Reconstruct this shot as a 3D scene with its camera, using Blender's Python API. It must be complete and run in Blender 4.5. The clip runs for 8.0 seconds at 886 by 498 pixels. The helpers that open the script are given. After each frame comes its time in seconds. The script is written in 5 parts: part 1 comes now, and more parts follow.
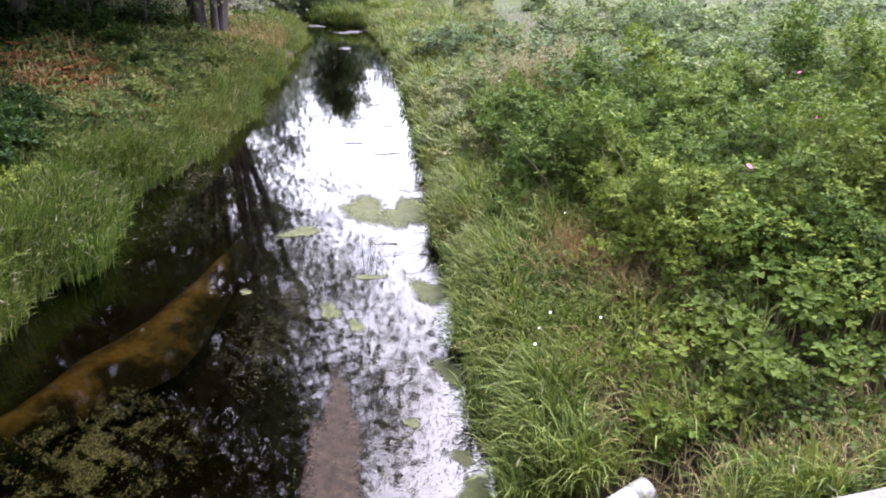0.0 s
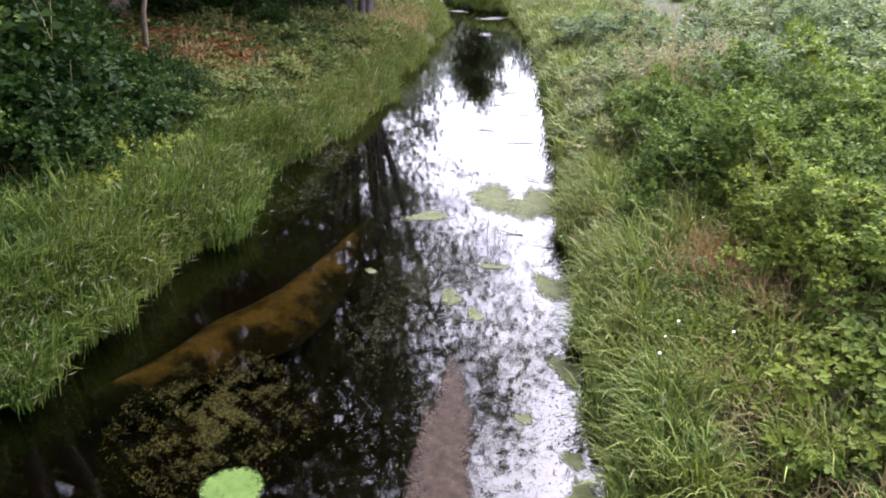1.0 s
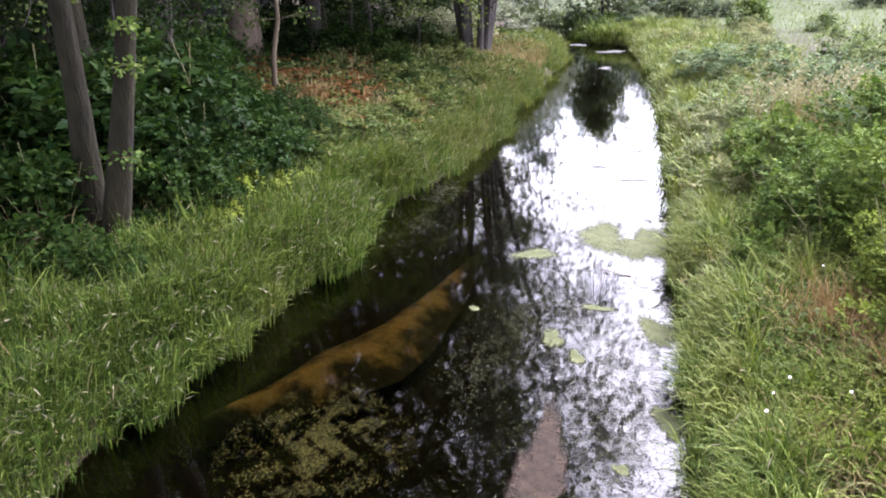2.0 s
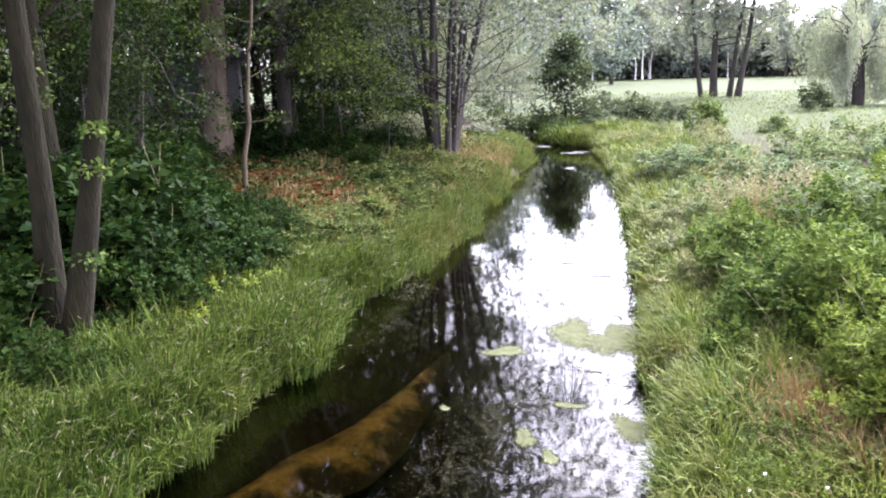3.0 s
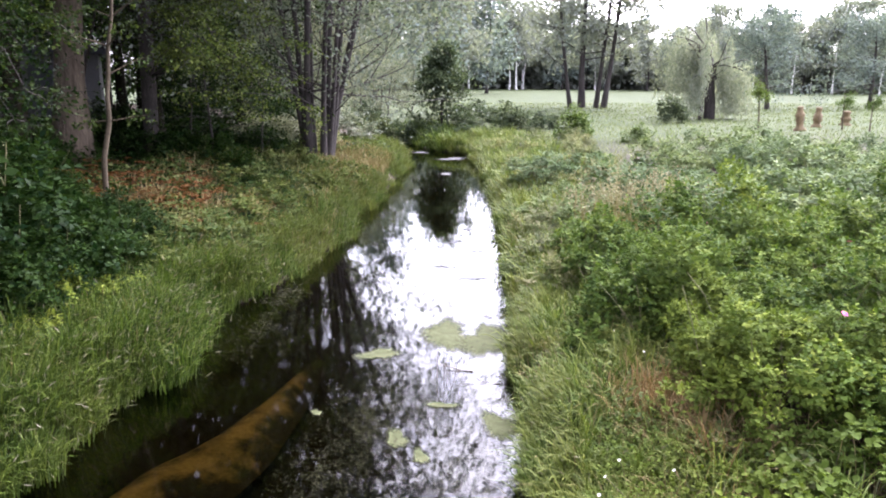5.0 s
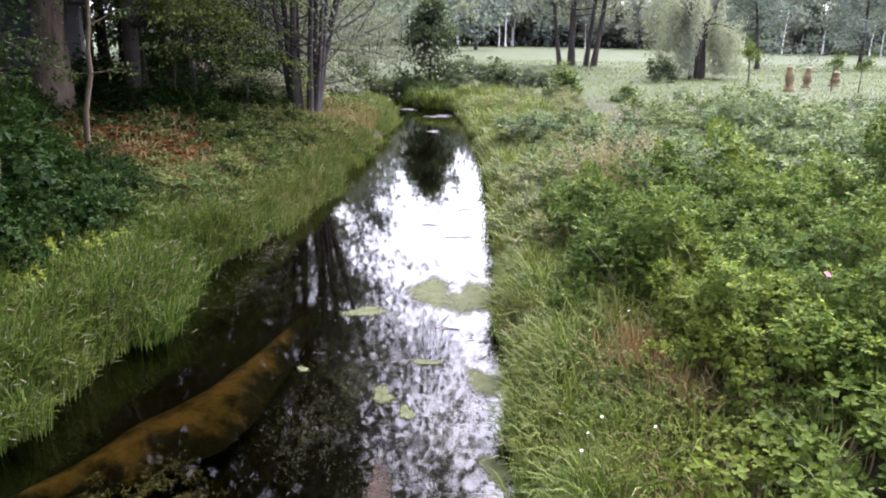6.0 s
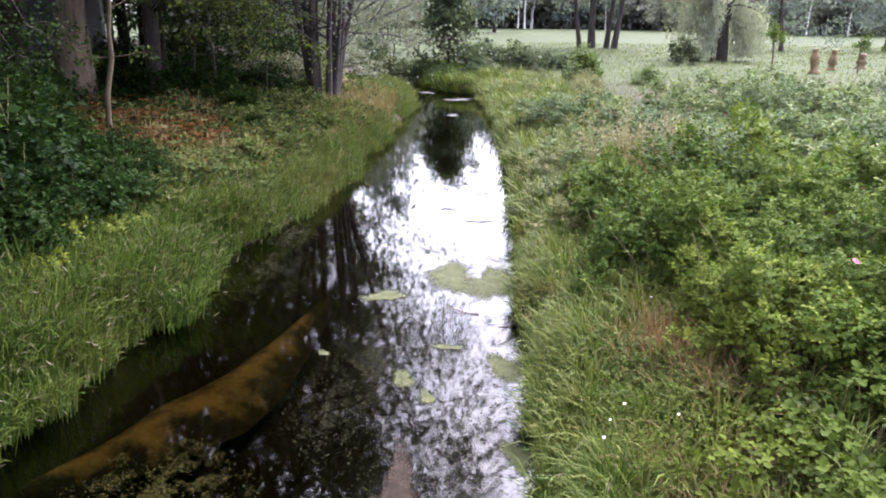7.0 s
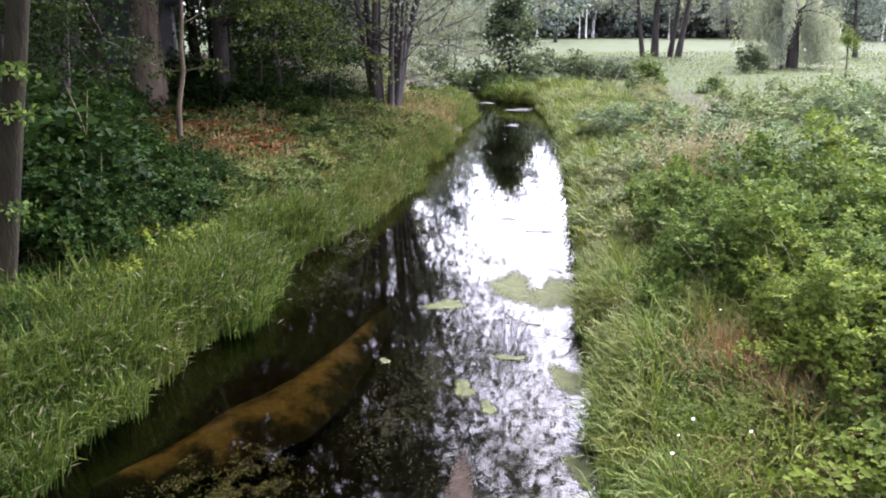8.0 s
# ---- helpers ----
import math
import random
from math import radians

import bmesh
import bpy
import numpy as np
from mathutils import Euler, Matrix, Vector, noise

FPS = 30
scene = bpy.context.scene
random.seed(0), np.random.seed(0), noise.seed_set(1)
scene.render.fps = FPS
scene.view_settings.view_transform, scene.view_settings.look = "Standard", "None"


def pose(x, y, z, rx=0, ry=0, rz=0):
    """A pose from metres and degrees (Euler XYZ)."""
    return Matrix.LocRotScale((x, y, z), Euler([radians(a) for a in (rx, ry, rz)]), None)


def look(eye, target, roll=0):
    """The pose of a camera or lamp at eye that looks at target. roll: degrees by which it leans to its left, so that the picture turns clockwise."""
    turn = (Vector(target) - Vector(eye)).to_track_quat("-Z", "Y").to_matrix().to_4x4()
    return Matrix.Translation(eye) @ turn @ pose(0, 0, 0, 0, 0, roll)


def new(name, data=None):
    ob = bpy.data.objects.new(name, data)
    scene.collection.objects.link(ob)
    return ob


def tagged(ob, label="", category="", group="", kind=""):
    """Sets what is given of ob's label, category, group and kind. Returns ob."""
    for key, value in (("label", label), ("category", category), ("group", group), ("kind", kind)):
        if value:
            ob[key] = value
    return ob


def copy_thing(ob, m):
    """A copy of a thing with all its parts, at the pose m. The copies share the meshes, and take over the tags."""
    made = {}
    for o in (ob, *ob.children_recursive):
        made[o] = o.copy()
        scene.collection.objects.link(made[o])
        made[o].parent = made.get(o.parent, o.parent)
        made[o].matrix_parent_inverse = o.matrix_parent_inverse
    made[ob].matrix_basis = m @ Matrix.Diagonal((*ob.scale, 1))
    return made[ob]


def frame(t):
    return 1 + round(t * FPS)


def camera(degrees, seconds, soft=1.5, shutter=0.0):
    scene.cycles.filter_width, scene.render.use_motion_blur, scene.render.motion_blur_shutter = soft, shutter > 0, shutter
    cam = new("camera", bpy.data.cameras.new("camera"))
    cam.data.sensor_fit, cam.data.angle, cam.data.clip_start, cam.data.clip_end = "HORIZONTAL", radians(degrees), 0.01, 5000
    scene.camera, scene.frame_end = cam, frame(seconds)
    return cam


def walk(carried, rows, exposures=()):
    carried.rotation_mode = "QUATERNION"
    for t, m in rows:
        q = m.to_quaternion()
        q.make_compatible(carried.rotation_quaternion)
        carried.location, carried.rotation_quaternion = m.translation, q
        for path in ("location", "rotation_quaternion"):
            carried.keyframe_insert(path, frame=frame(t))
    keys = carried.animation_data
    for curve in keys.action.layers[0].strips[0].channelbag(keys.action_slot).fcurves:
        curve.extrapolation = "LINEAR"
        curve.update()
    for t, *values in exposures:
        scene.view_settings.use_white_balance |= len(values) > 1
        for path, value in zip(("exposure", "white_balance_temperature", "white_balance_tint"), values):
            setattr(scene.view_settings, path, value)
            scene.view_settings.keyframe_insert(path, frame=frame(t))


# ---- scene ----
cam = camera(61.5, 8.0, soft=1.9)
PATH = [
    (0, (-0.205, -0.044, 3.523), (0.117, 1.779, 2.765), -0.3),
    (0.5, (-0.244, -0.028, 3.533), (0.119, 1.774, 2.747), 0.1),
    (0.6, (-0.243, -0.02, 3.534), (0.064, 1.79, 2.74), -0.5),
    (0.7, (-0.24, -0.001, 3.533), (0.003, 1.819, 2.738), -1.3),
    (0.8, (-0.236, 0.02, 3.53), (-0.099, 1.85, 2.735), -1.2),
    (0.9, (-0.228, 0.032, 3.526), (-0.148, 1.866, 2.731), 0.2),
    (1, (-0.217, 0.034, 3.521), (-0.224, 1.872, 2.733), 0.4),
    (1.2, (-0.177, 0.027, 3.512), (-0.32, 1.875, 2.763), 0.9),
    (2.3, (-0.06, 0.032, 3.649), (-0.395, 1.883, 2.969), -2.0),
    (2.5, (-0.053, 0.034, 3.647), (-0.367, 1.92, 3.061), -2.1),
    (3, (-0.043, 0.055, 3.611), (-0.292, 1.985, 3.151), -1.7),
    (3.5, (-0.033, 0.077, 3.599), (-0.227, 2.029, 3.206), -1.5),
    (4, (-0.011, 0.089, 3.57), (-0.113, 2.052, 3.2), -0.6),
    (4.5, (0.013, 0.063, 3.563), (0.01, 2.03, 3.199), 0.0),
    (5, (0.041, 0.02, 3.578), (0.115, 1.967, 3.129), 0.2),
    (5.2, (0.047, 0.022, 3.579), (0.145, 1.957, 3.082), 0.5),
    (6.5, (0.043, 0.051, 3.568), (0.149, 1.965, 2.998), 1.0),
    (7, (0.014, 0.071, 3.572), (0.075, 1.978, 2.973), 0.7),
    (7.5, (0.0, 0.1, 3.568), (-0.061, 2.005, 2.962), -0.3),
    (8, (-0.025, 0.09, 3.553), (-0.121, 2.004, 2.98), -0.2),
]

EXPOSURES = [(a, e + 0.62, 5900, 28) for a, e in ((0.0, 3.15), (1.2, 3.15), (2.3, 3.7), (2.5, 3.85), (3.0, 3.65), (3.5, 3.5), (4.5, 3.4), (5.2, 3.25), (6.5, 3.1), (7.5, 3.15), (8.0, 3.25))]
walk(cam, [(t, look(eye, target, roll)) for t, eye, target, roll in PATH], EXPOSURES)

SUN_ELEVATION, SUN_ROTATION, SUN_STRENGTH, SKY_STRENGTH = 52.0, 40.0, 0.6, 0.12
# ---------------------------------------------------------------- exposure, world and sun
# an overcast summer day: a pale sky all round and a weak, very wide sun


def overcast():
    world = bpy.data.worlds.new("overcast_sky")
    scene.world = world
    world.use_nodes = True
    nt = world.node_tree
    nt.nodes.clear()
    out = nt.nodes.new("ShaderNodeOutputWorld")
    back = nt.nodes.new("ShaderNodeBackground")
    sky = nt.nodes.new("ShaderNodeTexSky")
    sky.sky_type = "NISHITA"
    sky.sun_disc = False
    sky.sun_elevation = radians(SUN_ELEVATION)
    sky.sun_rotation = radians(SUN_ROTATION)
    sky.air_density, sky.dust_density, sky.ozone_density = 1.0, 4.0, 1.0
    grey = nt.nodes.new("ShaderNodeHueSaturation")
    grey.inputs["Saturation"].default_value = 0.22
    nt.links.new(sky.outputs["Color"], grey.inputs["Color"])
    nt.links.new(grey.outputs["Color"], back.inputs["Color"])
    back.inputs["Strength"].default_value = SKY_STRENGTH
    nt.links.new(back.outputs["Background"], out.inputs["Surface"])
    lamp = bpy.data.lights.new("sun", "SUN")
    lamp.energy, lamp.angle, lamp.color = SUN_STRENGTH, radians(25), (1.0, 0.96, 0.9)
    a, e = radians(SUN_ROTATION), radians(SUN_ELEVATION)
    way = Vector((math.sin(a) * math.cos(e), math.cos(a) * math.cos(e), math.sin(e)))
    new("sun", lamp).matrix_world = look(way * 50, (0, 0, 0))


overcast()

# ---------------------------------------------------------------- materials


def ramp(nt, fac, stops):
    node = nt.nodes.new("ShaderNodeValToRGB")
    while len(node.color_ramp.elements) < len(stops):
        node.color_ramp.elements.new(0.5)
    for el, (at, col) in zip(node.color_ramp.elements, stops):
        el.position, el.color = at, (*col, 1)
    nt.links.new(fac, node.inputs["Fac"])
    return node.outputs["Color"]


def noise_tex(nt, scale, detail=4.0, rough=0.55, stretch=None):
    co = nt.nodes.new("ShaderNodeTexCoord")
    src = co.outputs["Object"]
    if stretch:
        mp = nt.nodes.new("ShaderNodeMapping")
        mp.inputs["Scale"].default_value = stretch
        nt.links.new(src, mp.inputs["Vector"])
        src = mp.outputs["Vector"]
    n = nt.nodes.new("ShaderNodeTexNoise")
    n.inputs["Scale"].default_value = scale
    n.inputs["Detail"].default_value = detail
    n.inputs["Roughness"].default_value = rough
    nt.links.new(src, n.inputs["Vector"])
    return n.outputs["Fac"]


def mixed(nt, fac, a, b, blend="MIX"):
    m = nt.nodes.new("ShaderNodeMix")
    m.data_type, m.blend_type = "RGBA", blend
    for value, slot in ((fac, m.inputs[0]), (a, m.inputs[6]), (b, m.inputs[7])):
        if isinstance(value, (int, float)):
            slot.default_value = value
        elif isinstance(value, tuple):
            slot.default_value = (*value, 1)
        else:
            nt.links.new(value, slot)
    return m.outputs[2]


def bumped(nt, height, strength, distance=0.02):
    b = nt.nodes.new("ShaderNodeBump")
    b.inputs["Strength"].default_value = strength
    b.inputs["Distance"].default_value = distance
    nt.links.new(height, b.inputs["Height"])
    return b.outputs["Normal"]


def blank(name):
    m = bpy.data.materials.new(name)
    m.use_nodes = True
    nt = m.node_tree
    nt.nodes.clear()
    out = nt.nodes.new("ShaderNodeOutputMaterial")
    return m, nt, out


def surface(name, stops, scale, rough=0.8, bump=0.4, depth=0.02, fine=40.0, stretch=None, spec=0.3):
    """An opaque surface: a colour ramp over a coarse noise, broken up by a fine one, with relief."""
    m, nt, out = blank(name)
    p = nt.nodes.new("ShaderNodeBsdfPrincipled")
    coarse = noise_tex(nt, scale, 5.0, 0.6, stretch)
    small = noise_tex(nt, fine, 3.0, 0.6, stretch)
    col = ramp(nt, coarse, stops)
    dark = ramp(nt, small, [(0.3, (0.62, 0.62, 0.62)), (0.7, (1.15, 1.15, 1.15))])
    nt.links.new(mixed(nt, 1.0, col, dark, "MULTIPLY"), p.inputs["Base Color"])
    p.inputs["Roughness"].default_value = rough
    p.inputs["Specular IOR Level"].default_value = spec
    nt.links.new(bumped(nt, small, bump, depth), p.inputs["Normal"])
    nt.links.new(p.outputs["BSDF"], out.inputs["Surface"])
    return m


def leafy(name, tones, patch=0.35, patch_tone=None, through_light=0.25, rough=0.6, patch_scale=0.5, cover=(0.48, 0.68), each=True, sprays=False, gloss=0.03):
    """Leaves or blades: every one its own tone, with slow changes from place to place."""
    m, nt, out = blank(name)
    geo = nt.nodes.new("ShaderNodeNewGeometry")
    own = geo.outputs["Random Per Island"]
    if sprays:
        # leaves of one spray share most of their tone
        tone = nt.nodes.new("ShaderNodeAttribute")
        tone.attribute_name = "tone"
        share = nt.nodes.new("ShaderNodeMix")
        share.inputs[0].default_value = 0.3
        nt.links.new(tone.outputs["Fac"], share.inputs[2])
        nt.links.new(own, share.inputs[3])
        own = share.outputs[0]
    col = ramp(nt, own, [(i / max(1, len(tones) - 1), t) for i, t in enumerate(tones)])
    place = nt.nodes.new("ShaderNodeTexNoise")
    place.inputs["Scale"].default_value = patch_scale
    place.inputs["Detail"].default_value = 3.0
    nt.links.new(geo.outputs["Position"], place.inputs["Vector"])
    soft = ramp(nt, place.outputs["Fac"], [(cover[0], (0, 0, 0)), (cover[1], (1, 1, 1))])
    scaled = nt.nodes.new("ShaderNodeMath")
    scaled.operation = "MULTIPLY"
    scaled.inputs[1].default_value = patch
    nt.links.new(soft, scaled.inputs[0])
    col = mixed(nt, scaled.outputs[0], col, patch_tone or tones[-1])
    if each:
        info = nt.nodes.new("ShaderNodeObjectInfo")
        tint = ramp(nt, info.outputs["Random"], [(0.0, (0.72, 0.78, 0.8)), (0.5, (0.96, 0.97, 0.94)), (1.0, (1.18, 1.12, 0.86))])
        col = mixed(nt, 1.0, col, tint, "MULTIPLY")
    p = nt.nodes.new("ShaderNodeBsdfPrincipled")
    p.inputs["Roughness"].default_value = min(0.8, rough + 0.15)
    p.inputs["Specular IOR Level"].default_value = gloss
    nt.links.new(col, p.inputs["Base Color"])
    tr = nt.nodes.new("ShaderNodeBsdfTranslucent")
    nt.links.new(mixed(nt, 1.0, col, (1.2, 1.25, 0.7), "MULTIPLY"), tr.inputs["Color"])
    mx = nt.nodes.new("ShaderNodeMixShader")
    mx.inputs[0].default_value = through_light
    nt.links.new(p.outputs["BSDF"], mx.inputs[1])
    nt.links.new(tr.outputs["BSDF"], mx.inputs[2])
    nt.links.new(mx.outputs["Shader"], out.inputs["Surface"])
    return m


def water_material():
    """Peat-brown stream water: clear brown tint down to the bed, mirror gloss by Fresnel, faint ripples."""
    m, nt, out = blank("stream_water")
    tint = nt.nodes.new("ShaderNodeBsdfTransparent")
    tint.inputs["Color"].default_value = (0.30, 0.26, 0.15, 1)
    gloss = nt.nodes.new("ShaderNodeBsdfGlossy")
    gloss.inputs["Roughness"].default_value = 0.01
    fres = nt.nodes.new("ShaderNodeFresnel")
    fres.inputs["IOR"].default_value = 1.6
    wide = noise_tex(nt, 2.2, 2.0, 0.5, (1.0, 0.55, 1.0))
    fine = noise_tex(nt, 14.0, 3.0, 0.6, (1.0, 0.6, 1.0))
    total = nt.nodes.new("ShaderNodeMath")
    total.operation = "MULTIPLY_ADD"
    nt.links.new(fine, total.inputs[0])
    total.inputs[1].default_value = 0.16
    nt.links.new(wide, total.inputs[2])
    normal = bumped(nt, total.outputs[0], 0.05, 0.05)
    nt.links.new(normal, gloss.inputs["Normal"])
    nt.links.new(normal, fres.inputs["Normal"])
    mx = nt.nodes.new("ShaderNodeMixShader")
    nt.links.new(fres.outputs["Fac"], mx.inputs[0])
    nt.links.new(tint.outputs["BSDF"], mx.inputs[1])
    nt.links.new(gloss.outputs["BSDF"], mx.inputs[2])
    nt.links.new(mx.outputs["Shader"], out.inputs["Surface"])
    return m


def ground_material():
    """Earth with litter near the stream, meadow turf further off."""
    m, nt, out = blank("earth_and_turf")
    geo = nt.nodes.new("ShaderNodeNewGeometry")
    sep = nt.nodes.new("ShaderNodeSeparateXYZ")
    nt.links.new(geo.outputs["Position"], sep.inputs[0])
    far = nt.nodes.new("ShaderNodeMapRange")
    far.inputs["From Min"].default_value, far.inputs["From Max"].default_value = 22.0, 34.0
    nt.links.new(sep.outputs["Y"], far.inputs["Value"])
    east = nt.nodes.new("ShaderNodeMapRange")
    east.inputs["From Min"].default_value, east.inputs["From Max"].default_value = 0.0, 5.0
    nt.links.new(sep.outputs["X"], east.inputs["Value"])
    both = nt.nodes.new("ShaderNodeMath")
    both.operation = "MULTIPLY"
    nt.links.new(far.outputs[0], both.inputs[0])
    nt.links.new(east.outputs[0], both.inputs[1])
    beyond = nt.nodes.new("ShaderNodeMapRange")
    beyond.inputs["From Min"].default_value, beyond.inputs["From Max"].default_value = 42.0, 52.0
    nt.links.new(sep.outputs["Y"], beyond.inputs["Value"])
    meadow = nt.nodes.new("ShaderNodeMath")
    meadow.operation = "MAXIMUM"
    nt.links.new(both.outputs[0], meadow.inputs[0])
    nt.links.new(beyond.outputs[0], meadow.inputs[1])
    big = noise_tex(nt, 0.35, 5.0, 0.6)
    mid = noise_tex(nt, 3.0, 6.0, 0.65)
    fine = noise_tex(nt, 38.0, 4.0, 0.7)
    soil = ramp(nt, mid, [(0.3, (0.014, 0.011, 0.008)), (0.55, (0.03, 0.023, 0.014)), (0.75, (0.045, 0.045, 0.02))])
    turf = ramp(nt, big, [(0.3, (0.024, 0.035, 0.012)), (0.5, (0.032, 0.043, 0.016)), (0.7, (0.041, 0.051, 0.022))])
    col = mixed(nt, meadow.outputs[0], soil, turf)
    drowned = nt.nodes.new("ShaderNodeMapRange")
    drowned.inputs["From Min"].default_value, drowned.inputs["From Max"].default_value = -0.02, -0.2
    nt.links.new(sep.outputs["Z"], drowned.inputs["Value"])
    mud = ramp(nt, mid, [(0.35, (0.006, 0.006, 0.004)), (0.7, (0.014, 0.012, 0.007))])
    col = mixed(nt, drowned.outputs[0], col, mud)
    speck = ramp(nt, fine, [(0.3, (0.6, 0.6, 0.6)), (0.7, (1.25, 1.25, 1.2))])
    p = nt.nodes.new("ShaderNodeBsdfPrincipled")
    p.inputs["Roughness"].default_value = 0.95
    p.inputs["Specular IOR Level"].default_value = 0.1
    nt.links.new(mixed(nt, 1.0, col, speck, "MULTIPLY"), p.inputs["Base Color"])
    nt.links.new(bumped(nt, fine, 0.6, 0.04), p.inputs["Normal"])
    nt.links.new(p.outputs["BSDF"], out.inputs["Surface"])
    return m


def birch_material():
    m, nt, out = blank("birch_bark")
    p = nt.nodes.new("ShaderNodeBsdfPrincipled")
    bands = noise_tex(nt, 3.0, 4.0, 0.7, (1.0, 1.0, 4.0))
    nt.links.new(ramp(nt, bands, [(0.38, (0.06, 0.055, 0.05)), (0.46, (0.55, 0.54, 0.5)), (0.7, (0.72, 0.71, 0.67))]), p.inputs["Base Color"])
    p.inputs["Roughness"].default_value = 0.7
    nt.links.new(p.outputs["BSDF"], out.inputs["Surface"])
    return m


def sand_material():
    """Golden sand on the crest of the bar, thinning out into dark mud down its flanks."""
    m, nt, out = blank("submerged_sand")
    p = nt.nodes.new("ShaderNodeBsdfPrincipled")
    crest = nt.nodes.new("ShaderNodeAttribute")
    crest.attribute_name = "crest"
    coarse = noise_tex(nt, 2.6, 5.0, 0.65)
    fine = noise_tex(nt, 24.0, 4.0, 0.65)
    shift = nt.nodes.new("ShaderNodeMath")
    shift.operation = "MULTIPLY_ADD"
    nt.links.new(coarse, shift.inputs[0])
    shift.inputs[1].default_value = 2.6
    nt.links.new(crest.outputs["Fac"], shift.inputs[2])
    cover = nt.nodes.new("ShaderNodeMapRange")
    cover.inputs["From Min"].default_value, cover.inputs["From Max"].default_value = 1.6, 2.2
    nt.links.new(shift.outputs[0], cover.inputs["Value"])
    grains = ramp(nt, fine, [(0.3, (0.20, 0.148, 0.055)), (0.55, (0.28, 0.215, 0.082)), (0.75, (0.34, 0.27, 0.11))])
    nt.links.new(mixed(nt, cover.outputs[0], (0.008, 0.007, 0.004), grains), p.inputs["Base Color"])
    p.inputs["Roughness"].default_value = 0.95
    nt.links.new(p.outputs["BSDF"], out.inputs["Surface"])
    return m


def film_material(name, stops, scale, hole=0.5):
    """A thin film lying on the water, thinning out into specks at its rim."""
    m, nt, out = blank(name)
    p = nt.nodes.new("ShaderNodeBsdfPrincipled")
    p.inputs["Roughness"].default_value = 0.85
    p.inputs["Specular IOR Level"].default_value = 0.08
    nt.links.new(ramp(nt, noise_tex(nt, scale, 5.0, 0.65), stops), p.inputs["Base Color"])
    body = nt.nodes.new("ShaderNodeAttribute")
    body.attribute_name = "body"
    fine = noise_tex(nt, 34.0, 5.0, 0.75)
    total = nt.nodes.new("ShaderNodeMath")
    total.operation = "MULTIPLY_ADD"
    nt.links.new(fine, total.inputs[0])
    total.inputs[1].default_value = 1.6
    nt.links.new(body.outputs["Fac"], total.inputs[2])
    cover = nt.nodes.new("ShaderNodeMapRange")
    cover.inputs["From Min"].default_value, cover.inputs["From Max"].default_value = hole + 0.5, hole + 0.85
    nt.links.new(total.outputs[0], cover.inputs["Value"])
    clear = nt.nodes.new("ShaderNodeBsdfTransparent")
    mx = nt.nodes.new("ShaderNodeMixShader")
    nt.links.new(cover.outputs[0], mx.inputs[0])
    nt.links.new(clear.outputs["BSDF"], mx.inputs[1])
    nt.links.new(p.outputs["BSDF"], mx.inputs[2])
    nt.links.new(mx.outputs["Shader"], out.inputs["Surface"])
    return m


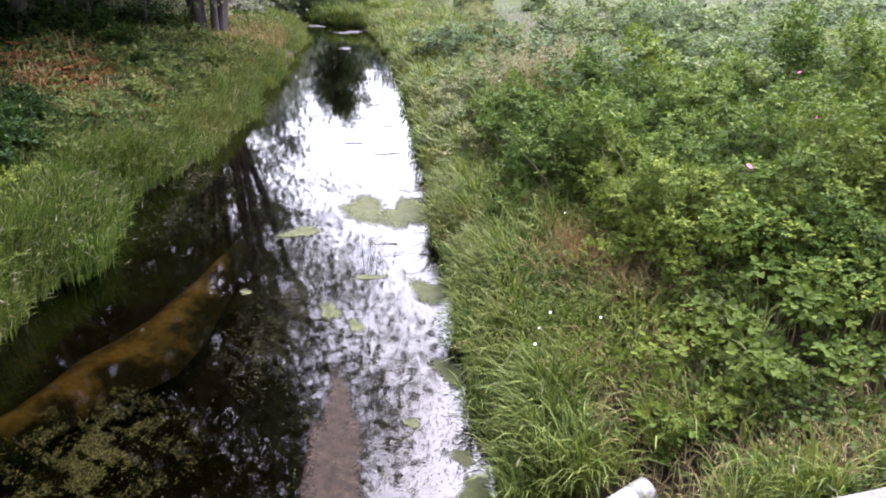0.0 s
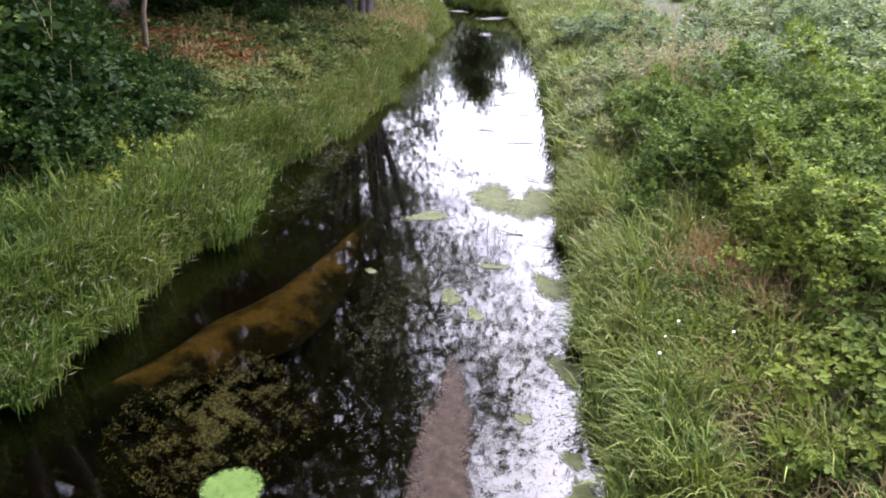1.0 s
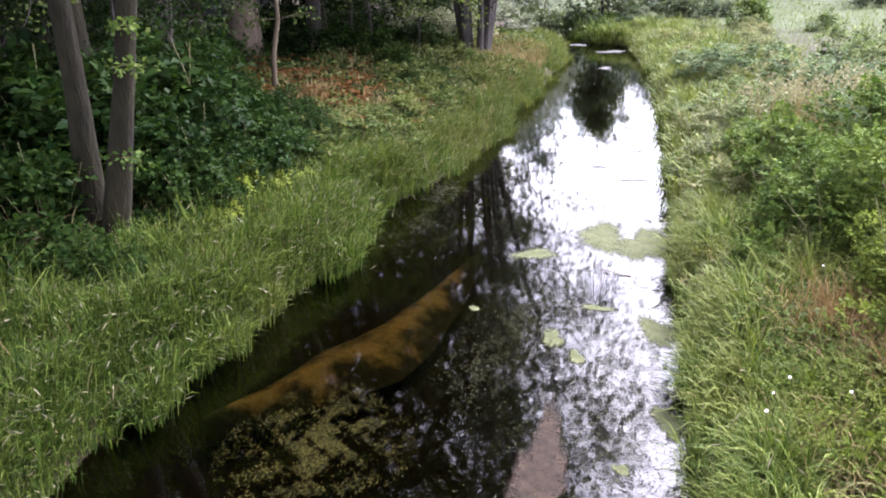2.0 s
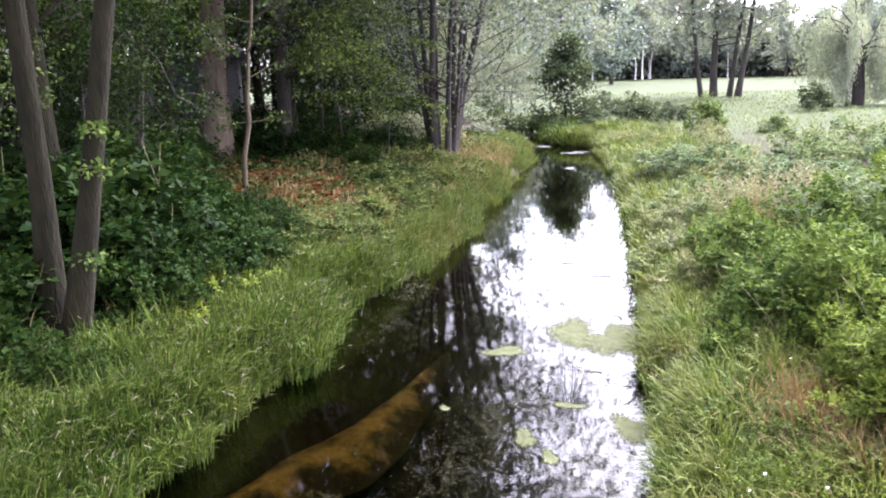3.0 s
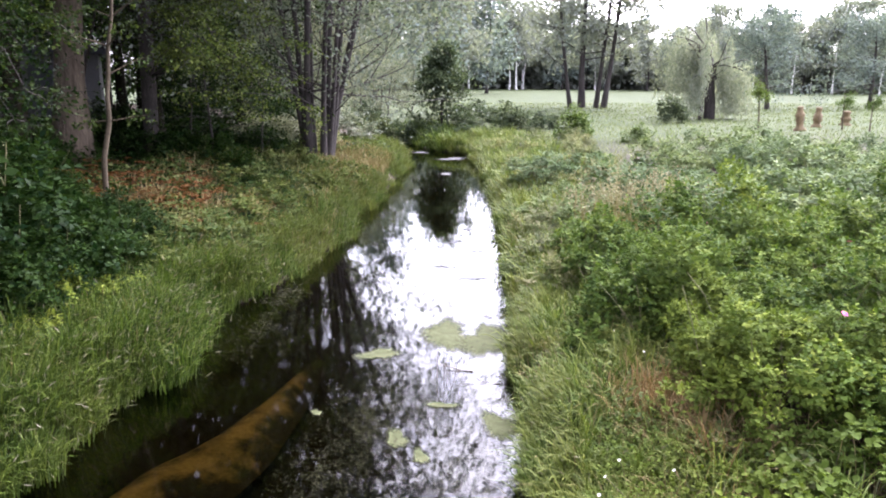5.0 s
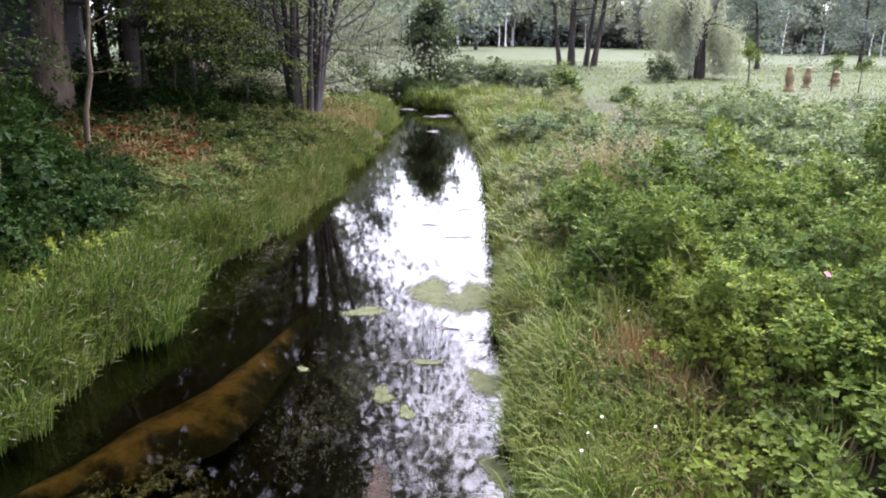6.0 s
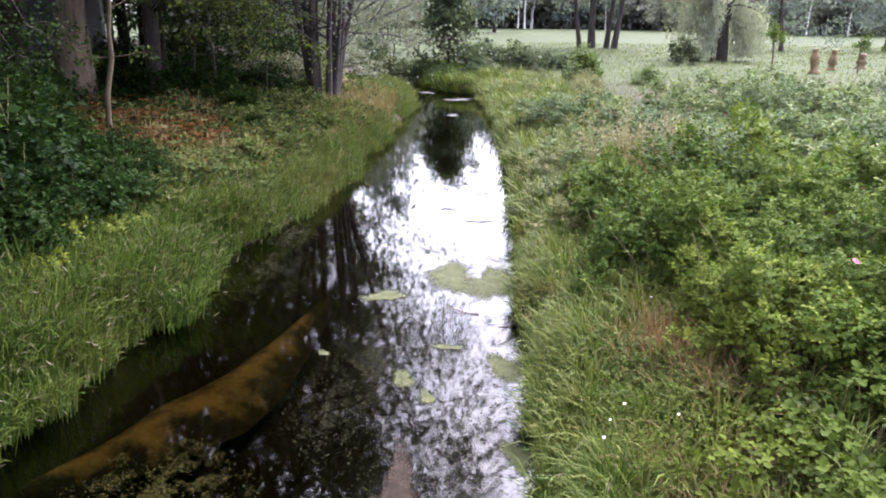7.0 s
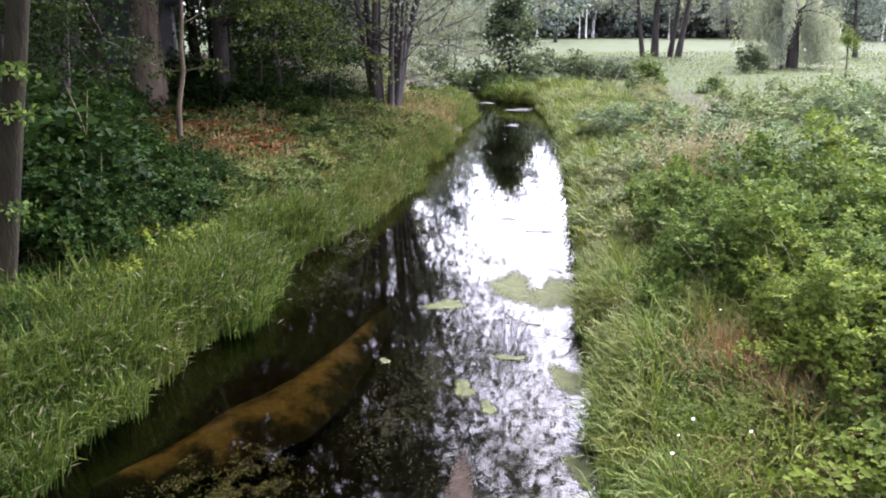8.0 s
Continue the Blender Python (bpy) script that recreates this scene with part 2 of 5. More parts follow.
MAT = {
    "ground": ground_material(),
    "water": water_material(),
    "sand": sand_material(),
    "silt": film_material("pinkish_silt", [(0.3, (0.006, 0.005, 0.004)), (0.45, (0.014, 0.010, 0.007)), (0.62, (0.024, 0.017, 0.012)), (0.75, (0.036, 0.027, 0.020))], 9.0, 0.42),
    # far darker than real bark: canopy shade is put into the colour
    "bark": surface("shaded_alder_bark", [(0.3, (0.005, 0.004, 0.002)), (0.5, (0.009, 0.008, 0.003)), (0.72, (0.016, 0.013, 0.006))], 5.0, 0.95, 1.0, 0.03, 26.0, (1, 1, 0.22), 0.15),
    "bark_red": surface("pine_bark", [(0.3, (0.035, 0.027, 0.018)), (0.5, (0.074, 0.057, 0.041)), (0.72, (0.116, 0.094, 0.066))], 4.0, 0.95, 1.0, 0.03, 20.0, (1, 1, 0.25), 0.15),
    "bark_pale": surface("sapling_bark", [(0.3, (0.046, 0.036, 0.023)), (0.6, (0.086, 0.069, 0.045)), (0.8, (0.109, 0.090, 0.060))], 6.0, 0.9, 0.6, 0.01, 40.0, (1, 1, 0.4), 0.15),
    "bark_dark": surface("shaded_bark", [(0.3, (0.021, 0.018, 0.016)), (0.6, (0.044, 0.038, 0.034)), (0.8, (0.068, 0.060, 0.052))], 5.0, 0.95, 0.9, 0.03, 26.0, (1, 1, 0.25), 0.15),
    "birch": birch_material(),
    "stem": surface("green_stems", [(0.3, (0.05, 0.06, 0.02)), (0.7, (0.12, 0.10, 0.045))], 8.0, 0.8, 0.3, 0.01),
    "dead_wood": surface("weathered_twig", [(0.3, (0.08, 0.065, 0.045)), (0.7, (0.18, 0.15, 0.11))], 8.0, 0.9, 0.5, 0.01),
    "concrete": surface("weathered_concrete", [(0.3, (0.075, 0.073, 0.067)), (0.55, (0.105, 0.102, 0.095)), (0.75, (0.122, 0.117, 0.108))], 2.5, 0.9, 0.5, 0.01, 60.0),
    "pipe": surface("grey_plastic", [(0.3, (0.176, 0.176, 0.168)), (0.7, (0.240, 0.240, 0.232))], 4.0, 0.45, 0.1, 0.004, 70.0, None, 0.5),
    "pipe_in": surface("pipe_inside", [(0.3, (0.03, 0.028, 0.025)), (0.7, (0.07, 0.065, 0.06))], 6.0, 0.8, 0.2, 0.004),
    "carved": surface("carved_timber", [(0.3, (0.069, 0.046, 0.022)), (0.55, (0.138, 0.097, 0.046)), (0.75, (0.175, 0.143, 0.079))], 3.0, 0.8, 0.6, 0.02, 24.0, (1, 1, 0.3)),
    "render": surface("grey_wall_render", [(0.3, (0.077, 0.077, 0.077)), (0.7, (0.119, 0.119, 0.122))], 1.5, 0.9, 0.2, 0.01),
    "roofing": surface("dark_roofing", [(0.3, (0.025, 0.027, 0.035)), (0.7, (0.06, 0.06, 0.07))], 3.0, 0.7, 0.3, 0.01),
    "reed_grass": leafy("reed_grass", [(0.011, 0.024, 0.004), (0.026, 0.044, 0.008), (0.041, 0.067, 0.010), (0.087, 0.111, 0.025)], 0.3, (0.062, 0.067, 0.014), each=False, rough=0.4, gloss=0.05),
    "slope_grass": leafy("slope_grass", [(0.021, 0.038, 0.009), (0.037, 0.059, 0.014), (0.058, 0.082, 0.020), (0.084, 0.100, 0.029)], 0.35, (0.096, 0.093, 0.027), patch_scale=0.9, cover=(0.42, 0.62), each=False),
    "bank_grass": leafy("bank_grass", [(0.020, 0.037, 0.006), (0.041, 0.065, 0.010), (0.070, 0.098, 0.018), (0.135, 0.162, 0.042)], 0.4, (0.100, 0.098, 0.021), patch_scale=1.3, cover=(0.44, 0.64), each=False, rough=0.4, gloss=0.06),
    "meadow": leafy("meadow_grass", [(0.085, 0.111, 0.043), (0.104, 0.131, 0.055), (0.135, 0.156, 0.073)], 0.5, (0.142, 0.150, 0.076), 0.2, each=False),
    "dry_grass": leafy("dry_grass", [(0.092, 0.071, 0.031), (0.145, 0.115, 0.053), (0.199, 0.172, 0.087)], 0.4, (0.127, 0.078, 0.034), 0.15, 0.8, each=False),
    "seed": leafy("grass_seed_heads", [(0.077, 0.073, 0.041), (0.119, 0.109, 0.069), (0.148, 0.138, 0.097)], 0.2, None, 0.2, 0.8, each=False),
    "bracken": leafy("withered_bracken", [(0.046, 0.020, 0.007), (0.094, 0.041, 0.014), (0.131, 0.066, 0.024)], 0.3, (0.058, 0.033, 0.016), 0.2, 0.8, each=False),
    "rose_leaf": leafy("rose_leaves", [(0.015, 0.030, 0.006), (0.033, 0.058, 0.010), (0.067, 0.098, 0.017), (0.126, 0.153, 0.030)], 0.35, (0.108, 0.127, 0.021), 0.25, 0.55, sprays=True),
    "bramble_leaf": leafy("bramble_leaves", [(0.026, 0.041, 0.007), (0.043, 0.065, 0.011), (0.063, 0.091, 0.015)], 0.4, (0.086, 0.104, 0.016), 0.25, 0.55, sprays=True),
    "herb_leaf": leafy("mixed_herbs", [(0.023, 0.041, 0.012), (0.043, 0.066, 0.017), (0.067, 0.086, 0.026), (0.086, 0.089, 0.035)], 0.5, (0.079, 0.073, 0.030), 0.25, 0.6, 0.7),
    "yellow_leaf": leafy("yellow_green_leaves", [(0.079, 0.116, 0.025), (0.135, 0.166, 0.030), (0.196, 0.208, 0.036)], 0.4, (0.196, 0.216, 0.047), 0.3, 0.5, sprays=True),
    # near-black on purpose: woodland shade is painted into the leaf tones
    "shade_leaf": leafy("shaded_shrub_leaves", [(0.003, 0.011, 0.003), (0.008, 0.018, 0.004), (0.012, 0.025, 0.005), (0.017, 0.032, 0.007)], 0.35, (0.015, 0.030, 0.006), 0.25, 0.4),
    # leaf tones lowered to include the shade inside the wood
    "alder_leaf": leafy("shaded_alder_leaves", [(0.005, 0.011, 0.004), (0.009, 0.018, 0.006), (0.016, 0.026, 0.009), (0.021, 0.034, 0.010)], 0.35, (0.021, 0.032, 0.010), 0.3, 0.45),
    "bright_leaf": leafy("sunlit_leaves", [(0.024, 0.044, 0.010), (0.045, 0.072, 0.017), (0.076, 0.103, 0.025)], 0.4, (0.094, 0.122, 0.034), 0.32, 0.45),
    "canopy_leaf": leafy("canopy_leaves", [(0.014, 0.025, 0.009), (0.028, 0.043, 0.014), (0.048, 0.069, 0.020), (0.076, 0.096, 0.027)], 0.4, (0.069, 0.088, 0.025), 0.3, 0.5),
    # leaves greyed and lightened: haze put into the colour
    "hazy_leaf": leafy("haze_paled_leaves", [(0.079, 0.091, 0.067), (0.129, 0.140, 0.109), (0.189, 0.193, 0.153)], 0.35, (0.170, 0.179, 0.136), 0.3, 0.6),
    # deeper tone of the same, greyed for haze around the bend
    "hazy_dark": leafy("deep_grey_green_leaves", [(0.023, 0.035, 0.019), (0.039, 0.053, 0.031), (0.058, 0.072, 0.045)], 0.3, (0.050, 0.065, 0.039), 0.3, 0.6),
    "pale_herb": leafy("pale_tall_herbs", [(0.052, 0.069, 0.033), (0.084, 0.102, 0.050), (0.121, 0.129, 0.075), (0.162, 0.152, 0.106)], 0.4, (0.124, 0.118, 0.069), 0.25, 0.6, 0.7, sprays=True),
    # aerial haze is put into this pale grey leaf colour
    "far_leaf": leafy("haze_paled_far_leaves", [(0.096, 0.109, 0.093), (0.133, 0.147, 0.126), (0.180, 0.192, 0.166)], 0.4, (0.161, 0.175, 0.152), 0.3, 0.6, 0.12, each=False),
    "willow_leaf": leafy("willow_leaves", [(0.123, 0.142, 0.109), (0.171, 0.188, 0.155), (0.223, 0.237, 0.213)], 0.3, (0.195, 0.209, 0.172), 0.35, 0.5),
    # bluer far foliage, likewise lightened to imitate haze
    "blue_leaf": leafy("haze_paled_blue_leaves", [(0.070, 0.092, 0.084), (0.109, 0.134, 0.122), (0.154, 0.182, 0.162)], 0.3, (0.119, 0.147, 0.131), 0.25, 0.5, each=False),
    "algae": film_material("algae_mat", [(0.3, (0.026, 0.032, 0.013)), (0.5, (0.044, 0.050, 0.022)), (0.72, (0.064, 0.068, 0.034))], 6.0, 0.52),
    # pale film: scum, and white sky reflection painted near the bend
    "scum": film_material("scum_and_sky_sheen", [(0.3, (0.030, 0.030, 0.028)), (0.7, (0.060, 0.060, 0.056))], 5.0, 0.62),
    "algae_bright": film_material("duckweed", [(0.3, (0.028, 0.052, 0.010)), (0.6, (0.042, 0.071, 0.015)), (0.8, (0.053, 0.081, 0.020))], 8.0, 0.25),
    "weed": leafy("water_weed", [(0.006, 0.006, 0.001), (0.013, 0.013, 0.003), (0.029, 0.027, 0.006), (0.043, 0.039, 0.008)], 0.4, (0.010, 0.009, 0.003), 0.1, 0.5, 2.0, each=False),
    "weed_dark": leafy("drowned_weed", [(0.004, 0.004, 0.002), (0.010, 0.010, 0.004), (0.021, 0.022, 0.010), (0.038, 0.040, 0.019)], 0.4, (0.008, 0.008, 0.003), 0.1, 0.5, 2.0, each=False),
    "fleck": leafy("floating_flecks", [(0.009, 0.008, 0.006), (0.021, 0.021, 0.012), (0.036, 0.039, 0.018), (0.060, 0.066, 0.030)], 0.3, (0.018, 0.015, 0.009), 0.05, 0.7, 1.0, each=False),
    "white_petal": surface("white_petals", [(0.3, (0.72, 0.72, 0.70)), (0.7, (0.85, 0.85, 0.82))], 9.0, 0.6, 0.1, 0.002),
    # rose leaves again, greyed and paled to paint haze over distance
    "rose_far": leafy("haze_paled_rose_leaves", [(0.025, 0.041, 0.017), (0.052, 0.076, 0.034), (0.089, 0.119, 0.059), (0.151, 0.179, 0.101)], 0.4, (0.123, 0.148, 0.077), 0.25, 0.55, sprays=True),
    "rust_stem": leafy("rust_brown_stems", [(0.080, 0.042, 0.018), (0.130, 0.078, 0.034), (0.180, 0.125, 0.060)], 0.3, (0.110, 0.070, 0.030), 0.15, 0.8, each=False),
    "plume": leafy("cream_plumes", [(0.090, 0.086, 0.049), (0.143, 0.131, 0.083), (0.195, 0.180, 0.128)], 0.2, None, 0.25, 0.8, each=False),
    "pink_petal": surface("pink_petals", [(0.3, (0.55, 0.08, 0.26)), (0.7, (0.72, 0.16, 0.38))], 9.0, 0.6, 0.1, 0.002),
    "stamen": surface("yellow_stamens", [(0.3, (0.6, 0.42, 0.05)), (0.7, (0.75, 0.55, 0.1))], 20.0, 0.7, 0.2, 0.002),
}

# ---------------------------------------------------------------- building helpers
UP = np.array((0.0, 0.0, 1.0))


def unit(a):
    return a / np.maximum(np.linalg.norm(a, axis=-1, keepdims=True), 1e-9)


def solid(name, verts, faces, material, smooth=False):
    """A mesh from arrays: verts (n, 3), faces (m, k)."""
    verts, faces = np.asarray(verts, np.float32), np.asarray(faces, np.int32)
    me = bpy.data.meshes.new(name)
    k = faces.shape[1]
    me.vertices.add(len(verts))
    me.vertices.foreach_set("co", verts.ravel())
    me.loops.add(faces.size)
    me.loops.foreach_set("vertex_index", faces.ravel())
    me.polygons.add(len(faces))
    me.polygons.foreach_set("loop_start", np.arange(0, faces.size, k, dtype=np.int32))
    if smooth:
        me.polygons.foreach_set("use_smooth", np.ones(len(faces), bool))
    me.update(calc_edges=True)
    me.materials.append(MAT[material])
    return me


def joined(pieces):
    vs, fs, n = [], [], 0
    for v, f in pieces:
        vs.append(v)
        fs.append(f + n)
        n += len(v)
    return np.concatenate(vs), np.concatenate(fs)


def part(name, me, parent, label=""):
    ob = new(name, me)
    ob.parent = parent
    if label:
        ob["label"] = label
    return ob


def base(name, label, category, group="", kind=""):
    ob = new(name)
    ob.empty_display_size = 0.2
    return tagged(ob, label, category, group, kind)


def leaves(P, A, N, L, W, fold=0.18, droop=0.1, oval=False):
    """Kite-shaped leaves folded along the midrib: foot P, long axis A, upper side N, length L, half width W."""
    A = unit(A)
    S = unit(np.cross(N, A))
    N = np.cross(A, S)
    L, W = np.asarray(L).reshape(-1, 1), np.asarray(W).reshape(-1, 1)
    if oval:
        lift = N * W * fold * 2
        v = np.stack([P, P + A * L * 0.28 + S * W * 0.85 + lift, P + A * L * 0.68 + S * W * 0.8 + lift * 0.7 - N * L * droop * 0.4, P + A * L - N * L * droop, P + A * L * 0.68 - S * W * 0.8 + lift * 0.7 - N * L * droop * 0.4, P + A * L * 0.28 - S * W * 0.85 + lift], 1)
        i = (np.arange(len(P)) * 6)[:, None, None]
        return v.reshape(-1, 3), (i + np.array([[0, 1, 2, 3], [0, 3, 4, 5]])).reshape(-1, 4)
    v = np.stack([P, P + A * L * 0.45 + S * W + N * W * fold * 2, P + A * L - N * L * droop, P + A * L * 0.45 - S * W + N * W * fold * 2], 1)
    n = len(P)
    return v.reshape(-1, 3), np.arange(4 * n).reshape(n, 4)


def blades(rng, P, height, width, bend, toward=None, spread=1.0):
    """Grass blades: an upright foot, arching over to a thin hanging tip."""
    n = len(P)
    az = rng.uniform(0, 2 * np.pi, n)
    way = np.stack([np.cos(az), np.sin(az), np.zeros(n)], 1) * spread
    if toward is not None:
        way = way + toward
    way = unit(way)
    side = np.stack([-way[:, 1], way[:, 0], np.zeros(n)], 1) + rng.normal(0, 0.3, (n, 3))
    side = unit(side) * (np.asarray(width) / 2).reshape(-1, 1)
    h, b = np.asarray(height).reshape(-1, 1), np.asarray(bend).reshape(-1, 1)

    def at(t):
        return P + UP * h * (t - 0.42 * b * t ** 3) + way * h * b * 0.62 * t ** 2

    low, high, tip = at(0.45), at(0.78), at(1.0)
    v = np.stack([P - side * 0.8, P + side * 0.8, low + side, low - side, high + side * 0.7, high - side * 0.7, tip], 1).reshape(-1, 3)
    i = (np.arange(n) * 7)[:, None, None]
    f = (i + np.array([[0, 1, 2], [0, 2, 3], [3, 2, 4], [3, 4, 5], [5, 4, 6]])).reshape(-1, 3)
    return v, f, tip


def tube(points, radii, sides=7, lumpy=0.0, rng=None):
    """A tapered round limb along the points."""
    pts, radii = np.asarray(points, float), np.asarray(radii, float)
    d = unit(np.gradient(pts, axis=0))
    ref = np.where(np.abs(d[:, 2:3]) > 0.9, np.array([[1.0, 0, 0]]), np.array([[0, 0, 1.0]]))
    s = unit(np.cross(d, ref))
    for i in range(1, len(s)):
        s[i] = unit(s[i - 1] - d[i] * np.dot(s[i - 1], d[i]))
    t = np.cross(d, s)
    a = np.linspace(0, 2 * np.pi, sides, endpoint=False)
    r = np.repeat(radii[:, None], sides, 1)
    if lumpy and rng is not None:
        r = r * (1 + rng.normal(0, lumpy, r.shape))
    ring = pts[:, None] + r[..., None] * (np.cos(a)[None, :, None] * s[:, None] + np.sin(a)[None, :, None] * t[:, None])
    k = len(pts)
    i, j = np.meshgrid(np.arange(k - 1), np.arange(sides), indexing="ij")
    f = np.stack([i * sides + j, i * sides + (j + 1) % sides, (i + 1) * sides + (j + 1) % sides, (i + 1) * sides + j], -1).reshape(-1, 4)
    return ring.reshape(-1, 3), f


def block(x0, y0, z0, x1, y1, z1, bevel=0.02):
    bm = bmesh.new()
    bmesh.ops.create_cube(bm, size=1)
    for v in bm.verts:
        v.co = ((x0 + x1) / 2 + v.co.x * (x1 - x0), (y0 + y1) / 2 + v.co.y * (y1 - y0), (z0 + z1) / 2 + v.co.z * (z1 - z0))
    bmesh.ops.bevel(bm, geom=bm.edges[:], offset=bevel, segments=2, affect="EDGES")
    return bm


def from_bm(name, bm, material, smooth=False):
    me = bpy.data.meshes.new(name)
    bm.to_mesh(me)
    bm.free()
    me.materials.append(MAT[material])
    for p in me.polygons:
        p.use_smooth = smooth
    return me


# ---------------------------------------------------------------- the lie of the land
# waterline of the stream, from under the bridge to the bend: (y, x) of either bank
LEFT = np.array([(-16, -3.65), (-2, -3.85), (3, -3.86), (4.8, -3.81), (5.8, -3.81), (6.5, -3.51), (7.2, -3.28), (7.8, -3.36), (8.5, -3.06), (9.7, -2.96), (11, -3.18), (11.8, -2.71), (13.1, -2.28), (14.5, -2.14), (16, -1.68), (19.4, -1.57), (22.3, -1.15), (25, -0.81), (29, -0.45), (33, -0.37), (36, -0.62), (40, -1.15), (44.5, -2.0), (49, -4.2), (55, -9.0), (66, -24.0)], float)[:, ::-1]
RIGHT = np.array([(-16, 1.1), (-2, 1.0), (3, 1.0), (4.5, 1.0), (5.7, 1.08), (7.7, 1.3), (9.3, 1.42), (11.5, 1.66), (13.3, 1.82), (16.6, 2.08), (20, 2.36), (24, 2.6), (28, 2.72), (32, 2.7), (35, 2.62), (36.2, 2.2), (36.9, 1.3), (38.6, 0.5), (42, -0.05), (46, -0.9), (51, -3.2), (58, -9), (69, -24)], float)[:, ::-1]
WATER = np.concatenate([LEFT, RIGHT[::-1]])


def line_distance(p, line):
    best = np.full(len(p), 1e9)
    for a, b in zip(line[:-1], line[1:]):
        ab = b - a
        t = np.clip(((p - a) @ ab) / (ab @ ab), 0, 1)
        best = np.minimum(best, np.linalg.norm(p - a - t[:, None] * ab, axis=1))
    return best


def in_water(p):
    inside = np.zeros(len(p), bool)
    for a, b in zip(WATER, np.roll(WATER, -1, 0)):
        crosses = (a[1] > p[:, 1]) != (b[1] > p[:, 1])
        with np.errstate(divide="ignore", invalid="ignore"):
            x = (b[0] - a[0]) * (p[:, 1] - a[1]) / (b[1] - a[1]) + a[0]
        inside ^= crosses & (p[:, 0] < x)
    return inside


def waves(x, y):
    return (np.sin(x * 1.7 + 0.6 * y) + np.sin(y * 1.3 - 0.8 * x + 1.1) + 0.6 * np.sin(3.1 * x + 2.3 * y) + 0.6 * np.sin(2.7 * y - 3.6 * x + 2.0)) / 3.2


def land(x, y):
    """Height of the ground, distance to the left and the right waterline, and whether under water."""
    p = np.stack([np.ravel(x), np.ravel(y)], 1).astype(float)
    dl, dr = line_distance(p, LEFT), line_distance(p, RIGHT)
    wet = in_water(p)
    zl = np.interp(dl, [0, 0.12, 0.4, 1.6, 4.5, 10, 25, 60, 120], [0.02, 0.2, 0.42, 0.75, 1.2, 1.9, 2.2, 1.6, 1.2])
    zr = np.interp(dr, [0, 0.12, 0.4, 1.0, 2.2, 5, 12, 40], [0.02, 0.12, 0.3, 0.48, 0.68, 0.98, 1.2, 1.2])
    z = np.where(dl < dr, zl, zr)
    d = np.minimum(dl, dr)
    z = z + 0.07 * waves(p[:, 0], p[:, 1]) * np.clip(d / 0.8, 0, 1)
    near = np.clip((3.4 - p[:, 1]) / 1.8, 0, 1) * np.clip((d - 0.2) / 1.5, 0, 1)
    z = z * (1 - near) + near * 1.35
    z = np.where(wet, -0.55 * np.clip(d / 0.7, 0, 1) ** 0.6 - 0.02, z)
    return z, dl, dr, wet


def ground_z(x, y):
    return land(np.atleast_1d(x), np.atleast_1d(y))[0]


def spaced(core0, core1, step, out0, out1):
    core = np.arange(core0, core1 + step / 2, step)
    lo, hi, s = [], [], step
    v = core0
    while v > out0:
        s *= 1.35
        v -= s
        lo.append(max(v, out0))
    v, s = core1, step
    while v < out1:
        s *= 1.2
        v += s
        hi.append(min(v, out1))
    return np.concatenate([lo[::-1], core, hi])


def build_ground():
    xs, ys = spaced(-9, 9, 0.24, -2500, 2500), spaced(-3, 44, 0.28, -2500, 3500)
    X, Y = np.meshgrid(xs, ys, indexing="ij")
    z = land(X, Y)[0]
    nx, ny = len(xs), len(ys)
    i, j = np.meshgrid(np.arange(nx - 1), np.arange(ny - 1), indexing="ij")
    f = np.stack([i * ny + j, (i + 1) * ny + j, (i + 1) * ny + j + 1, i * ny + j + 1], -1).reshape(-1, 4)
    me = solid("ground", np.stack([X.ravel(), Y.ravel(), z], 1), f, "ground", True)
    tagged(new("ground", me), "dark earth stream banks running out into a pale grassy meadow", "ground", kind="structure")


build_ground()


def build_water():
    # one level sheet; the banks rise out of it
    xs, ys = np.array([-40.0, -20, -8, -4, 0, 4, 8]), np.linspace(-16, 64, 17)
    X, Y = np.meshgrid(xs, ys, indexing="ij")
    i, j = np.meshgrid(np.arange(6), np.arange(16), indexing="ij")
    f = np.stack([i * 17 + j, (i + 1) * 17 + j, (i + 1) * 17 + j + 1, i * 17 + j + 1], -1).reshape(-1, 4)
    me = solid("water", np.stack([X.ravel(), Y.ravel(), np.zeros(X.size)], 1), f, "water")
    tagged(new("water", me), "dark peaty stream water mirroring trees and white sky", "water", kind="structure")


build_water()

# ---------------------------------------------------------------- trees


def wander(rng, start, way, length, steps, bend=0.12, lift=0.0):
    p, d = np.array(start, float), unit(np.array(way, float))
    out = [p.copy()]
    for _ in range(steps):
        d = unit(d + rng.normal(0, bend, 3) + UP * lift)
        p = p + d * length / steps
        out.append(p.copy())
    return np.array(out)


def leaf_cloud(rng, centres, radius, per, size, flat=0.6):
    """Leaves scattered round twig ends, flattened clumps with gaps between them."""
    c = np.repeat(centres, per, 0)
    n = len(c)
    off = rng.normal(0, 1, (n, 3)) * np.array([1, 1, flat]) * radius * 0.55
    A = unit(rng.normal(0, 1, (n, 3)) + off / radius - UP * 0.25)
    N = unit(rng.normal(0, 0.8, (n, 3)) + UP * 0.7)
    L = size * rng.uniform(0.7, 1.3, n)
    return leaves(c + off, A, N, L, L * 0.36)


